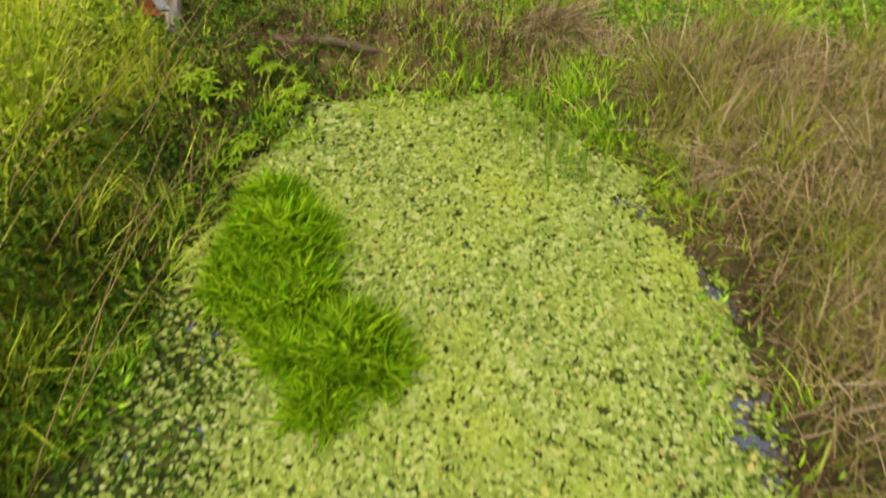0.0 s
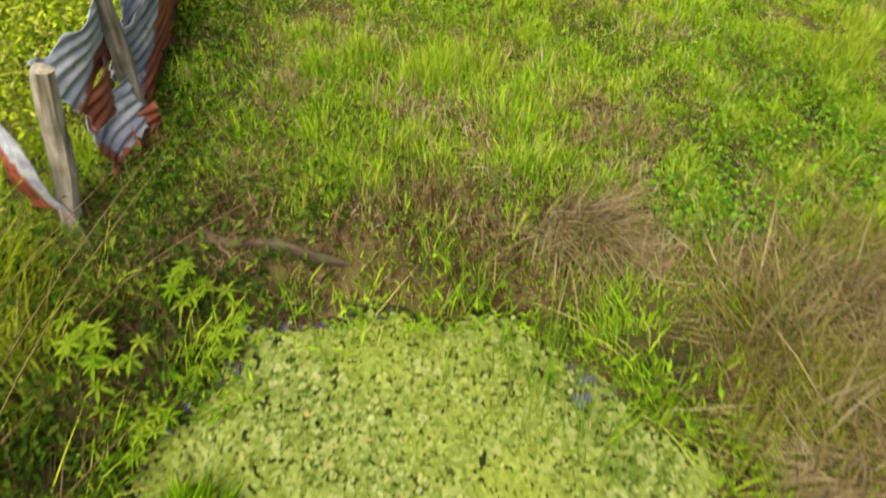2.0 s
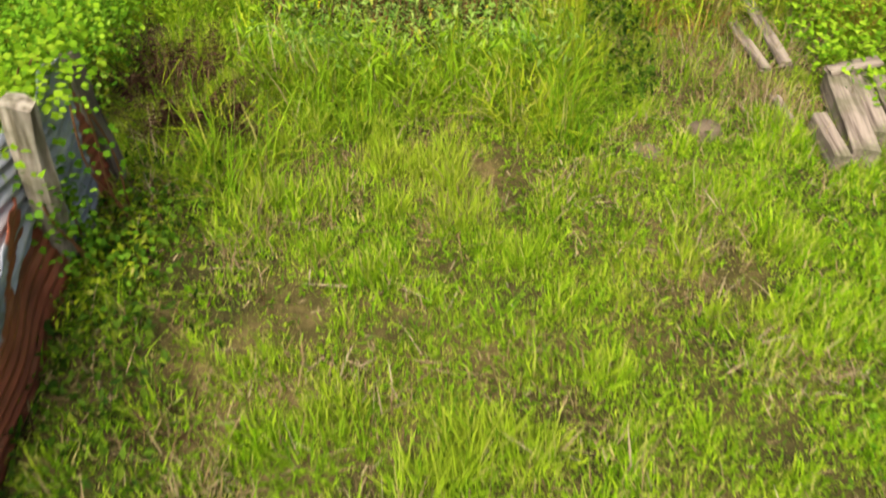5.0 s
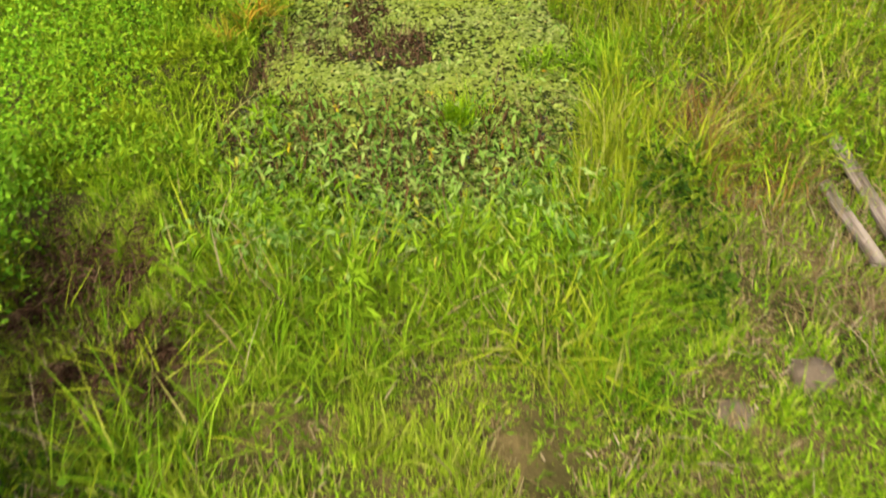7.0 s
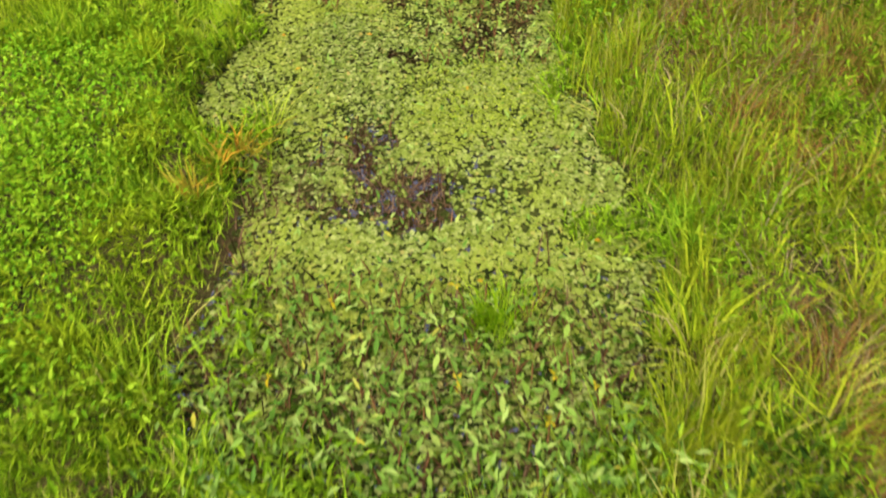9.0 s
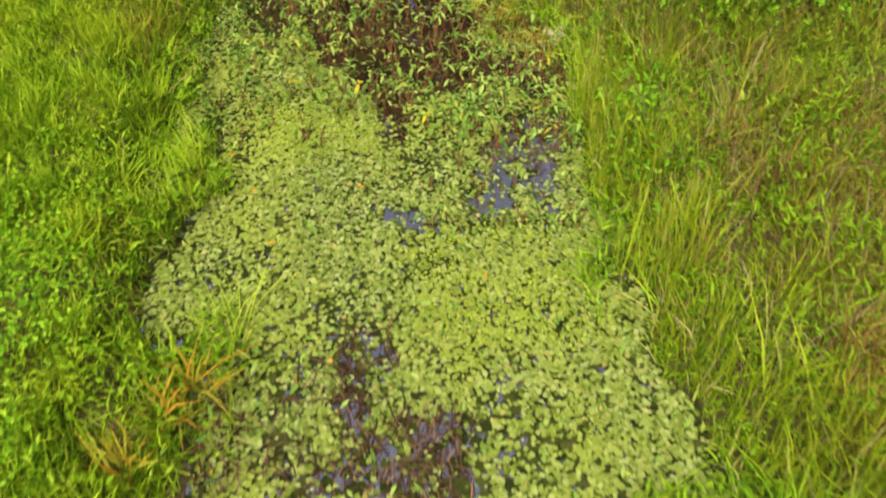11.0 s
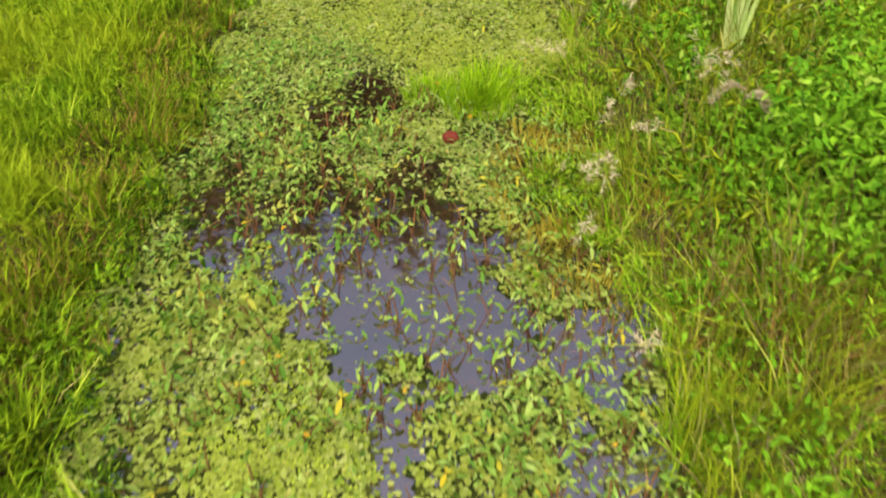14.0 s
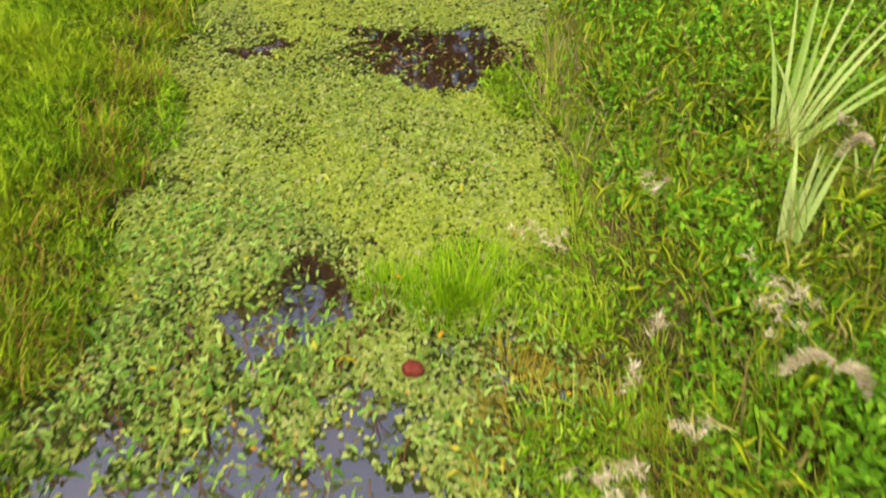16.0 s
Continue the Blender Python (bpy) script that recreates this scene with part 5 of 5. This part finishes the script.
spots = []
while len(spots) < 300:
    x, y = rng.uniform(-2.1, 0.9), rng.choice([rng.uniform(9.3, 10.5), rng.uniform(12.5, 16.7)])
    if rng.random() < float(arrows_at(np.array([x]), np.array([y]))[0]) and all((x - a) ** 2 + (y - b) ** 2 > 0.006 for a, b in spots):
        spots.append((x, y))
for i, (x, y) in enumerate(spots):
    if i < 3:
        KINDS[i].matrix_basis = pose(x, y, 0, 0, 0, rng.uniform(0, 360))
    else:
        copy_thing(KINDS[i % 3], pose(x, y, 0, rng.uniform(-8, 8), rng.uniform(-8, 8), rng.uniform(0, 360)))
n = 16000
x, y = rng.uniform(-2.3, 0.95, n), rng.uniform(8.8, 20.6, n)
k = rng.random(n) < 0.36 * arrows_at(x, y) + 0.05 + 0.08 * (y < 12.6) * (shore(x, y) < -0.05)
x, y = x[k], y[k]
n = len(x)
v, f = leaves(np.stack([x, y, rng.uniform(0.02, 0.15, n)], -1), rng.uniform(0.03, 0.075, n), np.full(n, 0.3), rng.uniform(0, 6.3, n), rng.normal(0.25, 0.6, n), rng.normal(0, 0.4, n))
stuff("water_plants", v, f, ARROW, "arrow-leaved water plants crowding the ditch", "water plants")
p = sow(-2.4, 1.0, 11.0, 18.6, 900, lambda x, y: step(-shore(x, y), 0.0, 0.12) * (1 - 0.75 * open_water(x, y)) * (0.25 + 0.75 * step(patches(x, y, 0.25, 182), 0.35, 0.6)) * np.maximum(np.maximum(blob(x, y, -1.45, 16.6, 0.75, 1.2), blob(x, y, 0.2, 16.0, 0.4, 0.5)), np.maximum(blob(x, y, 0.2, 13.9, 0.5, 0.5), 0.8 * blob(x, y, -1.6, 15.3, 0.5, 0.8))))
p[:, 2] = 0.015
foliage("green_leaves_on_ditch", p, np.full(len(p), 0.09), 0.03, 0.07, 0.38, ARROW, "mid green leaves crowding over the floating weed", "water plants", 0.5)
n = 1000
x, y = rng.uniform(-2.0, 0.8, n), rng.uniform(9.2, 20.6, n)
k = rng.random(n) < open_water(x, y) * (0.25 + 0.75 * step(patches(x, y, 0.3, 46), 0.35, 0.6))
v, f = blades(np.stack([x[k], y[k], np.full(k.sum(), 0.002)], -1), rng.uniform(0.08, 0.22, k.sum()), np.full(k.sum(), 0.007), rng.uniform(0, 6.3, k.sum()), rng.uniform(0.7, 1.5, k.sum()), rng.uniform(0.0, 0.5, k.sum()))
stuff("sunken_stems", v, f, STEM, "reddish brown stems arching out of the open water", "stems")

# ---- marsh plants and sword-leaved plants ----


def marsh_plant(x, y, z, size, count):
    ob = tagged(new("marsh_plant"), "light green marsh plant with fingered leaves at the pond's edge", "plant", "marsh plants by the pond")
    for i in range(2 * count):
        a, r, h = rng.uniform(0, 6.3), size * rng.uniform(0.1, 1.1), size * rng.uniform(0.5, 1.5)
        k = 6
        v, f = leaves(np.zeros((k, 3)), np.full(k, size * 0.42) * rng.uniform(0.7, 1.1, k), np.full(k, 0.26), np.arange(k) * 1.05 + a, rng.normal(-0.1, 0.15, k), np.zeros(k))
        part("leaf", bulk("leaf", v, f, FERN), ob, at=pose(r * math.cos(a), r * math.sin(a), h))
        bm = bmesh.new()
        rings = [[bm.verts.new((t * r * math.cos(a) + math.cos(j * 2.094) * 0.004, t * r * math.sin(a) + math.sin(j * 2.094) * 0.004, -0.03 + t * (h + 0.03))) for j in range(3)] for t in (0, 1)]
        for j in range(3):
            bm.faces.new((rings[0][j], rings[0][(j + 1) % 3], rings[1][(j + 1) % 3], rings[1][j]))
        part("stem", mesh_of("stem", bm, REED), ob)
    ob.location = (x, y, z)


for x, y, s, c in [(-1.18, 4.1, 0.17, 9), (-1.42, 3.65, 0.18, 10), (-0.95, 3.92, 0.14, 7), (-1.25, 3.4, 0.16, 8), (-1.1, 3.78, 0.12, 6), (1.3, 3.0, 0.12, 5)]:
    marsh_plant(x, y, float(max(0, lie(np.array([x]), np.array([y]))[0])), s, c)


def sword_plant(x, y, z, fans, width, label):
    """Each leaf a long folded blade; fans: length and sideways lean of each."""
    ob = tagged(new("sword_leaved_plant"), label, "plant")
    for i, (length, lean) in enumerate(fans):
        t = np.linspace(0, 1, 7)
        w = width * np.minimum(1, 1.25 * (1 - t ** 2.2)) * (0.8 + 0.4 * t * (1 - t))
        out = length * (math.sin(lean) * t + 0.35 * lean * t ** 2.5)
        up = length * (math.cos(lean) * t - 0.3 * abs(lean) * t ** 3)
        yaw = rng.uniform(-0.5, 0.5)
        back = rng.uniform(-0.12, 0.2) * length * t * t
        mid = np.stack([out + 0.012 * (i - len(fans) / 2), back, up - 0.2], -1)
        side = np.stack([np.cos(yaw) * w / 2, np.sin(yaw) * w / 2, -math.sin(lean) * w / 2], -1)
        v = np.stack([mid - side, mid + np.array([0, 0.18, 0]) * w[:, None], mid + side], 1).reshape(-1, 3)
        f = np.array([[3 * k + m, 3 * k + m + 1, 3 * k + m + 4, 3 * k + m + 3] for k in range(6) for m in (0, 1)])
        part("leaf", bulk("leaf", v, f, PALE), ob)
    ob.location = (x, y, z)
    return ob


sword_plant(1.74, 16.72, 0.62, [(0.56, -0.14), (0.68, -0.09), (0.5, -0.05), (0.7, -0.04), (0.62, -0.01), (0.7, 0.02), (0.46, -0.2), (0.6, -0.03), (0.66, 0.07)], 0.036, "pale grey-green sword-leaved plant among the shrubs")
sword_plant(2.1, 17.7, 0.55, [(1.0, -0.2), (1.15, -0.1), (1.2, -0.05), (1.25, 0.0), (1.2, 0.05), (1.25, 0.1), (1.15, 0.16), (1.2, 0.24), (0.9, -0.02), (1.1, 0.32), (1.05, 0.42), (1.0, 0.55), (0.9, 0.7), (0.8, -0.32)], 0.031, "large pale green sword-leaved plant with arching leaves")
sword_plant(2.45, 17.3, 0.45, [(0.5, -0.25), (0.55, 0.05), (0.5, 0.3), (0.6, 0.6), (0.55, 0.9), (0.6, 0.4)], 0.03, "pale green sword-leaved plant with drooping leaves")

# ---- iron fence, posts and planks ----


def post(x, y, z, height, radius, lean_x, lean_y, material, label, turn=0.0):
    """A rough split post: eight-sided, uneven, with a worn top."""
    r = random.Random(int(x * 1000 + y * 77))
    bm = bmesh.new()
    rings = []
    for i in range(7):
        t = i / 6
        wob = Vector((r.uniform(-1, 1), r.uniform(-1, 1), 0)) * radius * 0.15
        rings.append([bm.verts.new(wob + Vector((math.cos(k * math.pi / 4) * radius * r.uniform(0.85, 1.1), math.sin(k * math.pi / 4) * radius * 0.8 * r.uniform(0.85, 1.1), -0.15 + t * (height + 0.15) + (r.uniform(-0.03, 0.01) if i == 6 else 0)))) for k in range(8)])
    for a, b in zip(rings, rings[1:]):
        for k in range(8):
            bm.faces.new((a[k], a[(k + 1) % 8], b[(k + 1) % 8], b[k]))
    bm.faces.new(rings[-1])
    ob = new("fence_post", mesh_of("fence_post", bm, material, False))
    ob.matrix_basis = pose(x, y, z, -lean_y, lean_x, turn)
    return tagged(ob, label, "post", "posts of the iron fence")


post(-1.86, 4.5, 0.2, 1.0, 0.06, 12, 1, POST, "grey weathered wooden post at the end of the iron fence")
post(-1.72, 5.32, 0.25, 1.25, 0.058, 2, -3, POST, "pale grey wooden post leaning across the iron sheets", 20)
post(-1.89, 6.88, 0.25, 1.1, 0.075, 12, -4, POST, "grey wooden post overgrown with a green creeper")
post(-1.76, 7.46, 0.25, 0.85, 0.05, -3, 4, DARKPOST, "dark thin wooden post at the far end of the iron fence")


def iron_sheet(y0, y1, x, z, height, lean, sag, seed, label, rust, crumple=0.05, torn=0.03, turn=90, upright=False):
    """Corrugated sheet standing on its long edge, ridges running along the fence, bent and torn at the rims."""
    nu, nv = 40, 60
    u, v = np.meshgrid(np.linspace(0, 1, nu), np.linspace(0, 1, nv))
    length = y1 - y0
    top = height * (1 - sag * (1 - u) + 0.04 * np.sin(u * 7 + seed)) + torn * (patches(u * length, v * 0 + seed, 0.09, seed) - 0.5)
    low = 2.2 * torn * (patches(u * length + 3, v * 0 + seed, 0.13, seed + 2) - 0.4)
    zz = low + v * (top - low)
    xx = 0.006 * np.sin((u * length if upright else zz) / 0.062 * 2 * math.pi) + lean * zz + 0.05 * np.sin(u * 4 + seed) * (0.3 + v)
    xx = xx + crumple * (patches(u * length, v * height, 0.4, seed + 9) - 0.5) * 2
    yy = u * length + 1.6 * torn * (patches(v * height, v * 0, 0.11, seed + 5) - 0.5) * (np.abs(u - 0.5) * 2) ** 4
    verts = np.stack([yy.ravel(), xx.ravel(), zz.ravel()], -1)
    gi = (np.arange(nv - 1)[:, None] * nu + np.arange(nu - 1)).ravel()
    me = bulk("iron_sheet", verts, np.stack([gi, gi + 1, gi + nu + 1, gi + nu], -1), rusty_iron("galvanised_iron_with_rust", *rust))
    ob = new("iron_sheet", me)
    ob.matrix_basis = pose(x, y0, z, 0, 0, turn)
    thick = ob.modifiers.new("thickness", "SOLIDIFY")
    thick.thickness = 0.003
    return tagged(ob, label, "iron sheet", "sheets of the iron fence")


iron_sheet(4.55, 4.85, -2.08, 0.3, 0.7, -0.06, 0.3, 1, "small bent iron sheet behind the first post, grey with brown rust", (0.5, -2.0), 0.03, 0.04, -18, True)
iron_sheet(4.72, 5.30, -1.73, 0.74, 0.44, 0.04, 0.25, 2, "torn corrugated iron sheet, grey with a rusty rim", (0.08, 0.12), 0.05, 0.07)
iron_sheet(4.84, 5.26, -1.72, 0.56, 0.28, 0.10, 0.15, 15, "rusted strip of iron between the torn sheets", (0.2, 0.2), 0.05, 0.06)
iron_sheet(4.80, 5.24, -1.66, 0.30, 0.36, 0.16, 0.05, 6, "crumpled corrugated iron sheet with a rusted torn end", (0.26, -0.9), 0.06, 0.07)
iron_sheet(5.0, 5.28, -1.64, 0.20, 0.26, -0.10, 0.2, 12, "curled scrap of red rusted iron at the foot of the fence", (0.9, 0.0), 0.05, 0.05)
iron_sheet(5.34, 6.94, -1.72, 0.20, 0.70, 0.06, 0.16, 3, "long corrugated iron sheet, grey with one end rusted red", (0.12, 0.52), 0.05, 0.06, 92)
iron_sheet(5.62, 6.94, -1.78, 0.68, 0.48, 0.10, 0.4, 5, "bright grey corrugated iron sheet standing above the long one", (-0.9, 0.0), 0.05, 0.03)
iron_sheet(6.96, 7.44, -1.83, 0.18, 0.96, 0.02, 0.0, 4, "upright corrugated iron sheet overgrown with creeper", (-0.9, 3.6), 0.02, 0.02, 80)



def creeper(x, y, z, height, wide, deep, n, size, material, label):
    """Three winding vines and the leaves that hang from them."""
    ob = tagged(new("creeper"), label, "creeper")
    for i in range(3):
        bm = bmesh.new()
        rings = []
        for k in range(9):
            t = k / 8
            c = Vector((0.4 * deep * math.sin(5 * t + i), wide * (0.6 * (i - 1) + 0.4 * math.sin(7 * t + 2 * i)), height * t - 0.05))
            rings.append([bm.verts.new(c + Vector((math.cos(j * 2.094) * 0.006, math.sin(j * 2.094) * 0.006, 0))) for j in range(3)])
        for a, b in zip(rings, rings[1:]):
            for j in range(3):
                bm.faces.new((a[j], a[(j + 1) % 3], b[(j + 1) % 3], b[j]))
        part("vine", mesh_of("vine", bm, STEM), ob)
    pos = np.stack([rng.normal(0, deep, n), rng.normal(0, wide, n), height * rng.random(n) ** 1.2], -1)
    v, f = leaves(pos, rng.uniform(0.6, 1.2, n) * size, np.full(n, 0.9), rng.uniform(-1.3, 1.3, n), rng.normal(-0.5, 0.4, n), rng.normal(0, 0.3, n))
    tagged(part("leafage", bulk("leafage", v, f, material), ob), kind="stuff")
    ob.location = (x, y, z)


creeper(-1.74, 6.86, 0.25, 0.75, 0.09, 0.06, 360, 0.038, ROUND, "green creeper with round leaves climbing the fence post")
creeper(-1.66, 7.2, 0.2, 0.9, 0.14, 0.05, 70, 0.04, BROAD, "light green creeper hanging over the upright iron sheet")
creeper(-1.55, 6.95, 0.22, 0.22, 0.22, 0.14, 320, 0.04, ROUND, "low green creeper spreading at the foot of the fence")
creeper(-1.9, 7.25, 1.05, 0.16, 0.28, 0.13, 700, 0.04, LUSH, "yellow-green creeper hanging over the top of the fence")


def plank(x0, y0, x1, y1, z, width, thick, label, tilt=0.0):
    """A sawn board with worn, slightly uneven edges; its grain runs along its length."""
    length = math.hypot(x1 - x0, y1 - y0)
    r = random.Random(int(x0 * 991 + y0 * 313))
    bm = bmesh.new()
    rings = []
    for i in range(7):
        t = i / 6 * length
        w, h = width / 2 * r.uniform(0.95, 1.03), thick / 2
        c = 0.006
        off = r.uniform(-0.004, 0.004)
        outline = [(-w + c, -h), (w - c, -h), (w, -h + c), (w, h - c), (w - c, h), (-w + c, h), (-w, h - c), (-w, -h + c)]
        rings.append([bm.verts.new((a + off, b, t + (r.uniform(-0.012, 0.012) if i in (0, 6) else 0))) for a, b in outline])
    for a, b in zip(rings, rings[1:]):
        for k in range(8):
            bm.faces.new((a[k], a[(k + 1) % 8], b[(k + 1) % 8], b[k]))
    bm.faces.new(rings[0][::-1])
    bm.faces.new(rings[-1])
    ob = new("plank", mesh_of("plank", bm, PLANK, False))
    yaw = math.degrees(math.atan2(y1 - y0, x1 - x0)) - 90
    ob.matrix_basis = pose(x0, y0, z, 0, 0, yaw) @ pose(0, 0, 0, -90 + tilt, 0, 0)
    return tagged(ob, label, "plank", "planks lying in the grass")


plank(2.12, 7.60, 2.12, 7.97, 0.35, 0.09, 0.11, "short weathered grey-brown beam beside the others", 2)
plank(2.25, 7.62, 2.38, 8.40, 0.355, 0.145, 0.13, "thick weathered pale beam with a sawn end")
plank(2.40, 7.80, 2.50, 8.42, 0.35, 0.135, 0.12, "weathered pale beam set back between two others")
plank(2.55, 7.72, 2.63, 8.36, 0.355, 0.14, 0.13, "thick weathered pale beam lying beside the others")
plank(2.30, 8.38, 2.66, 8.5, 0.435, 0.09, 0.03, "loose weathered board across the far end of the beams")
plank(2.03, 7.97, 1.99, 8.3, 0.29, 0.06, 0.03, "short grey board stuck in the grass", 3)
plank(2.04, 8.62, 1.98, 9.22, 0.30, 0.075, 0.03, "grey weathered board sunk in the grass")
plank(2.18, 8.66, 2.17, 9.66, 0.31, 0.085, 0.03, "long grey weathered board sunk in the grass")


def rotten_log(x0, y0, x1, y1, z, radius, label):
    """A broken, tapering log, lumpy and split, sunk in the ground."""
    length = math.hypot(x1 - x0, y1 - y0)
    r = random.Random(5)
    bm = bmesh.new()
    rings = []
    for i in range(15):
        t = i / 14
        k = radius * (1.0 - 0.45 * t) * r.uniform(0.7, 1.15) * (0.4 if i in (0, 14) else 1)
        c = Vector((0.015 * math.sin(9 * t), 0.012 * math.sin(6 * t + 1), t * length))
        rings.append([bm.verts.new(c + Vector((math.cos(q * math.pi / 5) * k * r.uniform(0.75, 1.2), math.sin(q * math.pi / 5) * k * r.uniform(0.6, 1.1), r.uniform(-0.02, 0.02)))) for q in range(10)])
    for a, b in zip(rings, rings[1:]):
        for q in range(10):
            bm.faces.new((a[q], a[(q + 1) % 10], b[(q + 1) % 10], b[q]))
    bm.faces.new(rings[0][::-1])
    bm.faces.new(rings[-1])
    ob = new("rotten_log", mesh_of("rotten_log", bm, LOG, False))
    ob.matrix_basis = pose(x0, y0, z, 0, 0, math.degrees(math.atan2(y1 - y0, x1 - x0)) - 90) @ pose(0, 0, 0, -90, 0, 0)
    return tagged(ob, label, "log")


rotten_log(-1.22, 4.47, -0.4, 4.25, 0.25, 0.042, "dark rotten log lying at the pond's end")


def mound(name, x, y, z, rx, ry, h, material, label, category, seed):
    bm = bmesh.new()
    bmesh.ops.create_icosphere(bm, subdivisions=3, radius=1)
    for q in bm.verts:
        k = 1 + 0.25 * noise.noise(q.co * 1.6 + Vector((seed, 0, 0))) + 0.08 * noise.noise(q.co * 5 + Vector((seed, 3, 0)))
        q.co = Vector((q.co.x * rx * k, q.co.y * ry * k, q.co.z * h * k))
    ob = new(name, mesh_of(name, bm, material))
    ob.location = (x, y, z)
    return tagged(ob, label, category)


mound("earth_mound", 1.5, 8.0, 0.26, 0.10, 0.08, 0.07, MOUND, "bare dry earth clod in the grass", "earth", 1)
mound("earth_mound", 1.12, 7.82, 0.24, 0.10, 0.08, 0.05, MOUND, "low bare patch of dry earth", "earth", 4)
mound("brick_fragment", -0.28, 16.22, 0.06, 0.055, 0.045, 0.045, RED, "red brick fragment lying among water plants", "brick", 7)
mound("stone", 1.52, 3.04, 0.14, 0.05, 0.04, 0.04, SLATE, "bluish grey stone on the dry bank", "stone", 9)
for i in range(30):
    x, y = rng.uniform(-1.9, 0.8), rng.uniform(9.5, 19)
    if float(shore(np.array([x]), np.array([y]))[0]) > -0.05:
        continue
    v, f = leaves(np.zeros((1, 3)), np.array([rng.uniform(0.03, 0.055)]), np.array([0.5]), np.array([rng.uniform(0, 6.3)]), np.array([0.1]), np.zeros(1))
    ob = new("yellow_leaf", bulk("yellow_leaf", v, f, YELLOW))
    ob.location = (x, y, rng.uniform(0.03, 0.12))
    tagged(ob, "yellow wilted leaf among the water plants", "leaf", "wilted leaves on the ditch")

# ---- trees beyond the meadow, which the water mirrors ----
BARK = wood("grey_bark", (0.027, 0.0225, 0.018), (0.09, 0.0765, 0.0585))
CROWN = leafy("dark_tree_leaves", [(0.0, (0.009, 0.0225, 0.0036)), (0.6, (0.0225, 0.045, 0.0067)), (1.0, (0.0405, 0.0675, 0.0135))], None, 1, 0.6, 0.2)


def limb(bm, a, b, r0, r1):
    way = (b - a).normalized()
    s = way.orthogonal().normalized()
    t = way.cross(s)
    rings = [[bm.verts.new(c + (s * math.cos(k * math.pi / 3) + t * math.sin(k * math.pi / 3)) * r) for k in range(6)] for c, r in ((a, r0), ((a + b) / 2 + s * r0 * 0.4, (r0 + r1) / 2), (b, r1))]
    for p0, p1 in zip(rings, rings[1:]):
        for k in range(6):
            bm.faces.new((p0[k], p0[(k + 1) % 6], p1[(k + 1) % 6], p1[k]))


def tree(x, y, height, spread, seed):
    r = np.random.default_rng(seed)
    ob = tagged(new("tree"), "broad dark green leafy tree beyond the meadow", "tree", "trees beyond the meadow")
    bm = bmesh.new()
    top = Vector((r.uniform(-0.4, 0.4), r.uniform(-0.4, 0.4), height * 0.62))
    limb(bm, Vector((0, 0, -0.2)), top, 0.24, 0.09)
    tips = [top + Vector((0, 0, height * 0.2))]
    for i in range(9):
        a, h = i * 2.4, height * r.uniform(0.22, 0.6)
        tip = Vector((math.cos(a) * spread * r.uniform(0.5, 0.95), math.sin(a) * spread * r.uniform(0.5, 0.95), h + height * r.uniform(0.08, 0.25)))
        limb(bm, top * (h / top.z), tip, 0.08, 0.02)
        tips.append(tip)
    part("trunk", mesh_of("trunk", bm, BARK), ob)
    n = 3000
    own = r.integers(0, len(tips), n)
    pos = np.array([tips[k] for k in own]) + r.normal(0, 1, (n, 3)) * np.array([spread * 0.26, spread * 0.26, height * 0.09])
    v, f = leaves(pos, r.uniform(0.3, 0.55, n), np.full(n, 0.6), r.uniform(0, 6.3, n), r.normal(0, 0.6, n), r.normal(0, 0.5, n))
    tagged(part("crown", bulk("crown", v, f, CROWN), ob), kind="stuff")
    ob.location = (x, y, 0.2)


for i, (x, y, h, s) in enumerate([(-12, 28, 11, 3.8), (-8, 30, 13, 4.0), (-4.6, 28, 11.5, 3.6), (-1.2, 30, 13, 3.8), (2.2, 28, 10.5, 3.6), (5.6, 30, 13, 4.0), (9.6, 28, 11.5, 3.8)]):
    tree(x, y, h, s, 100 + i)
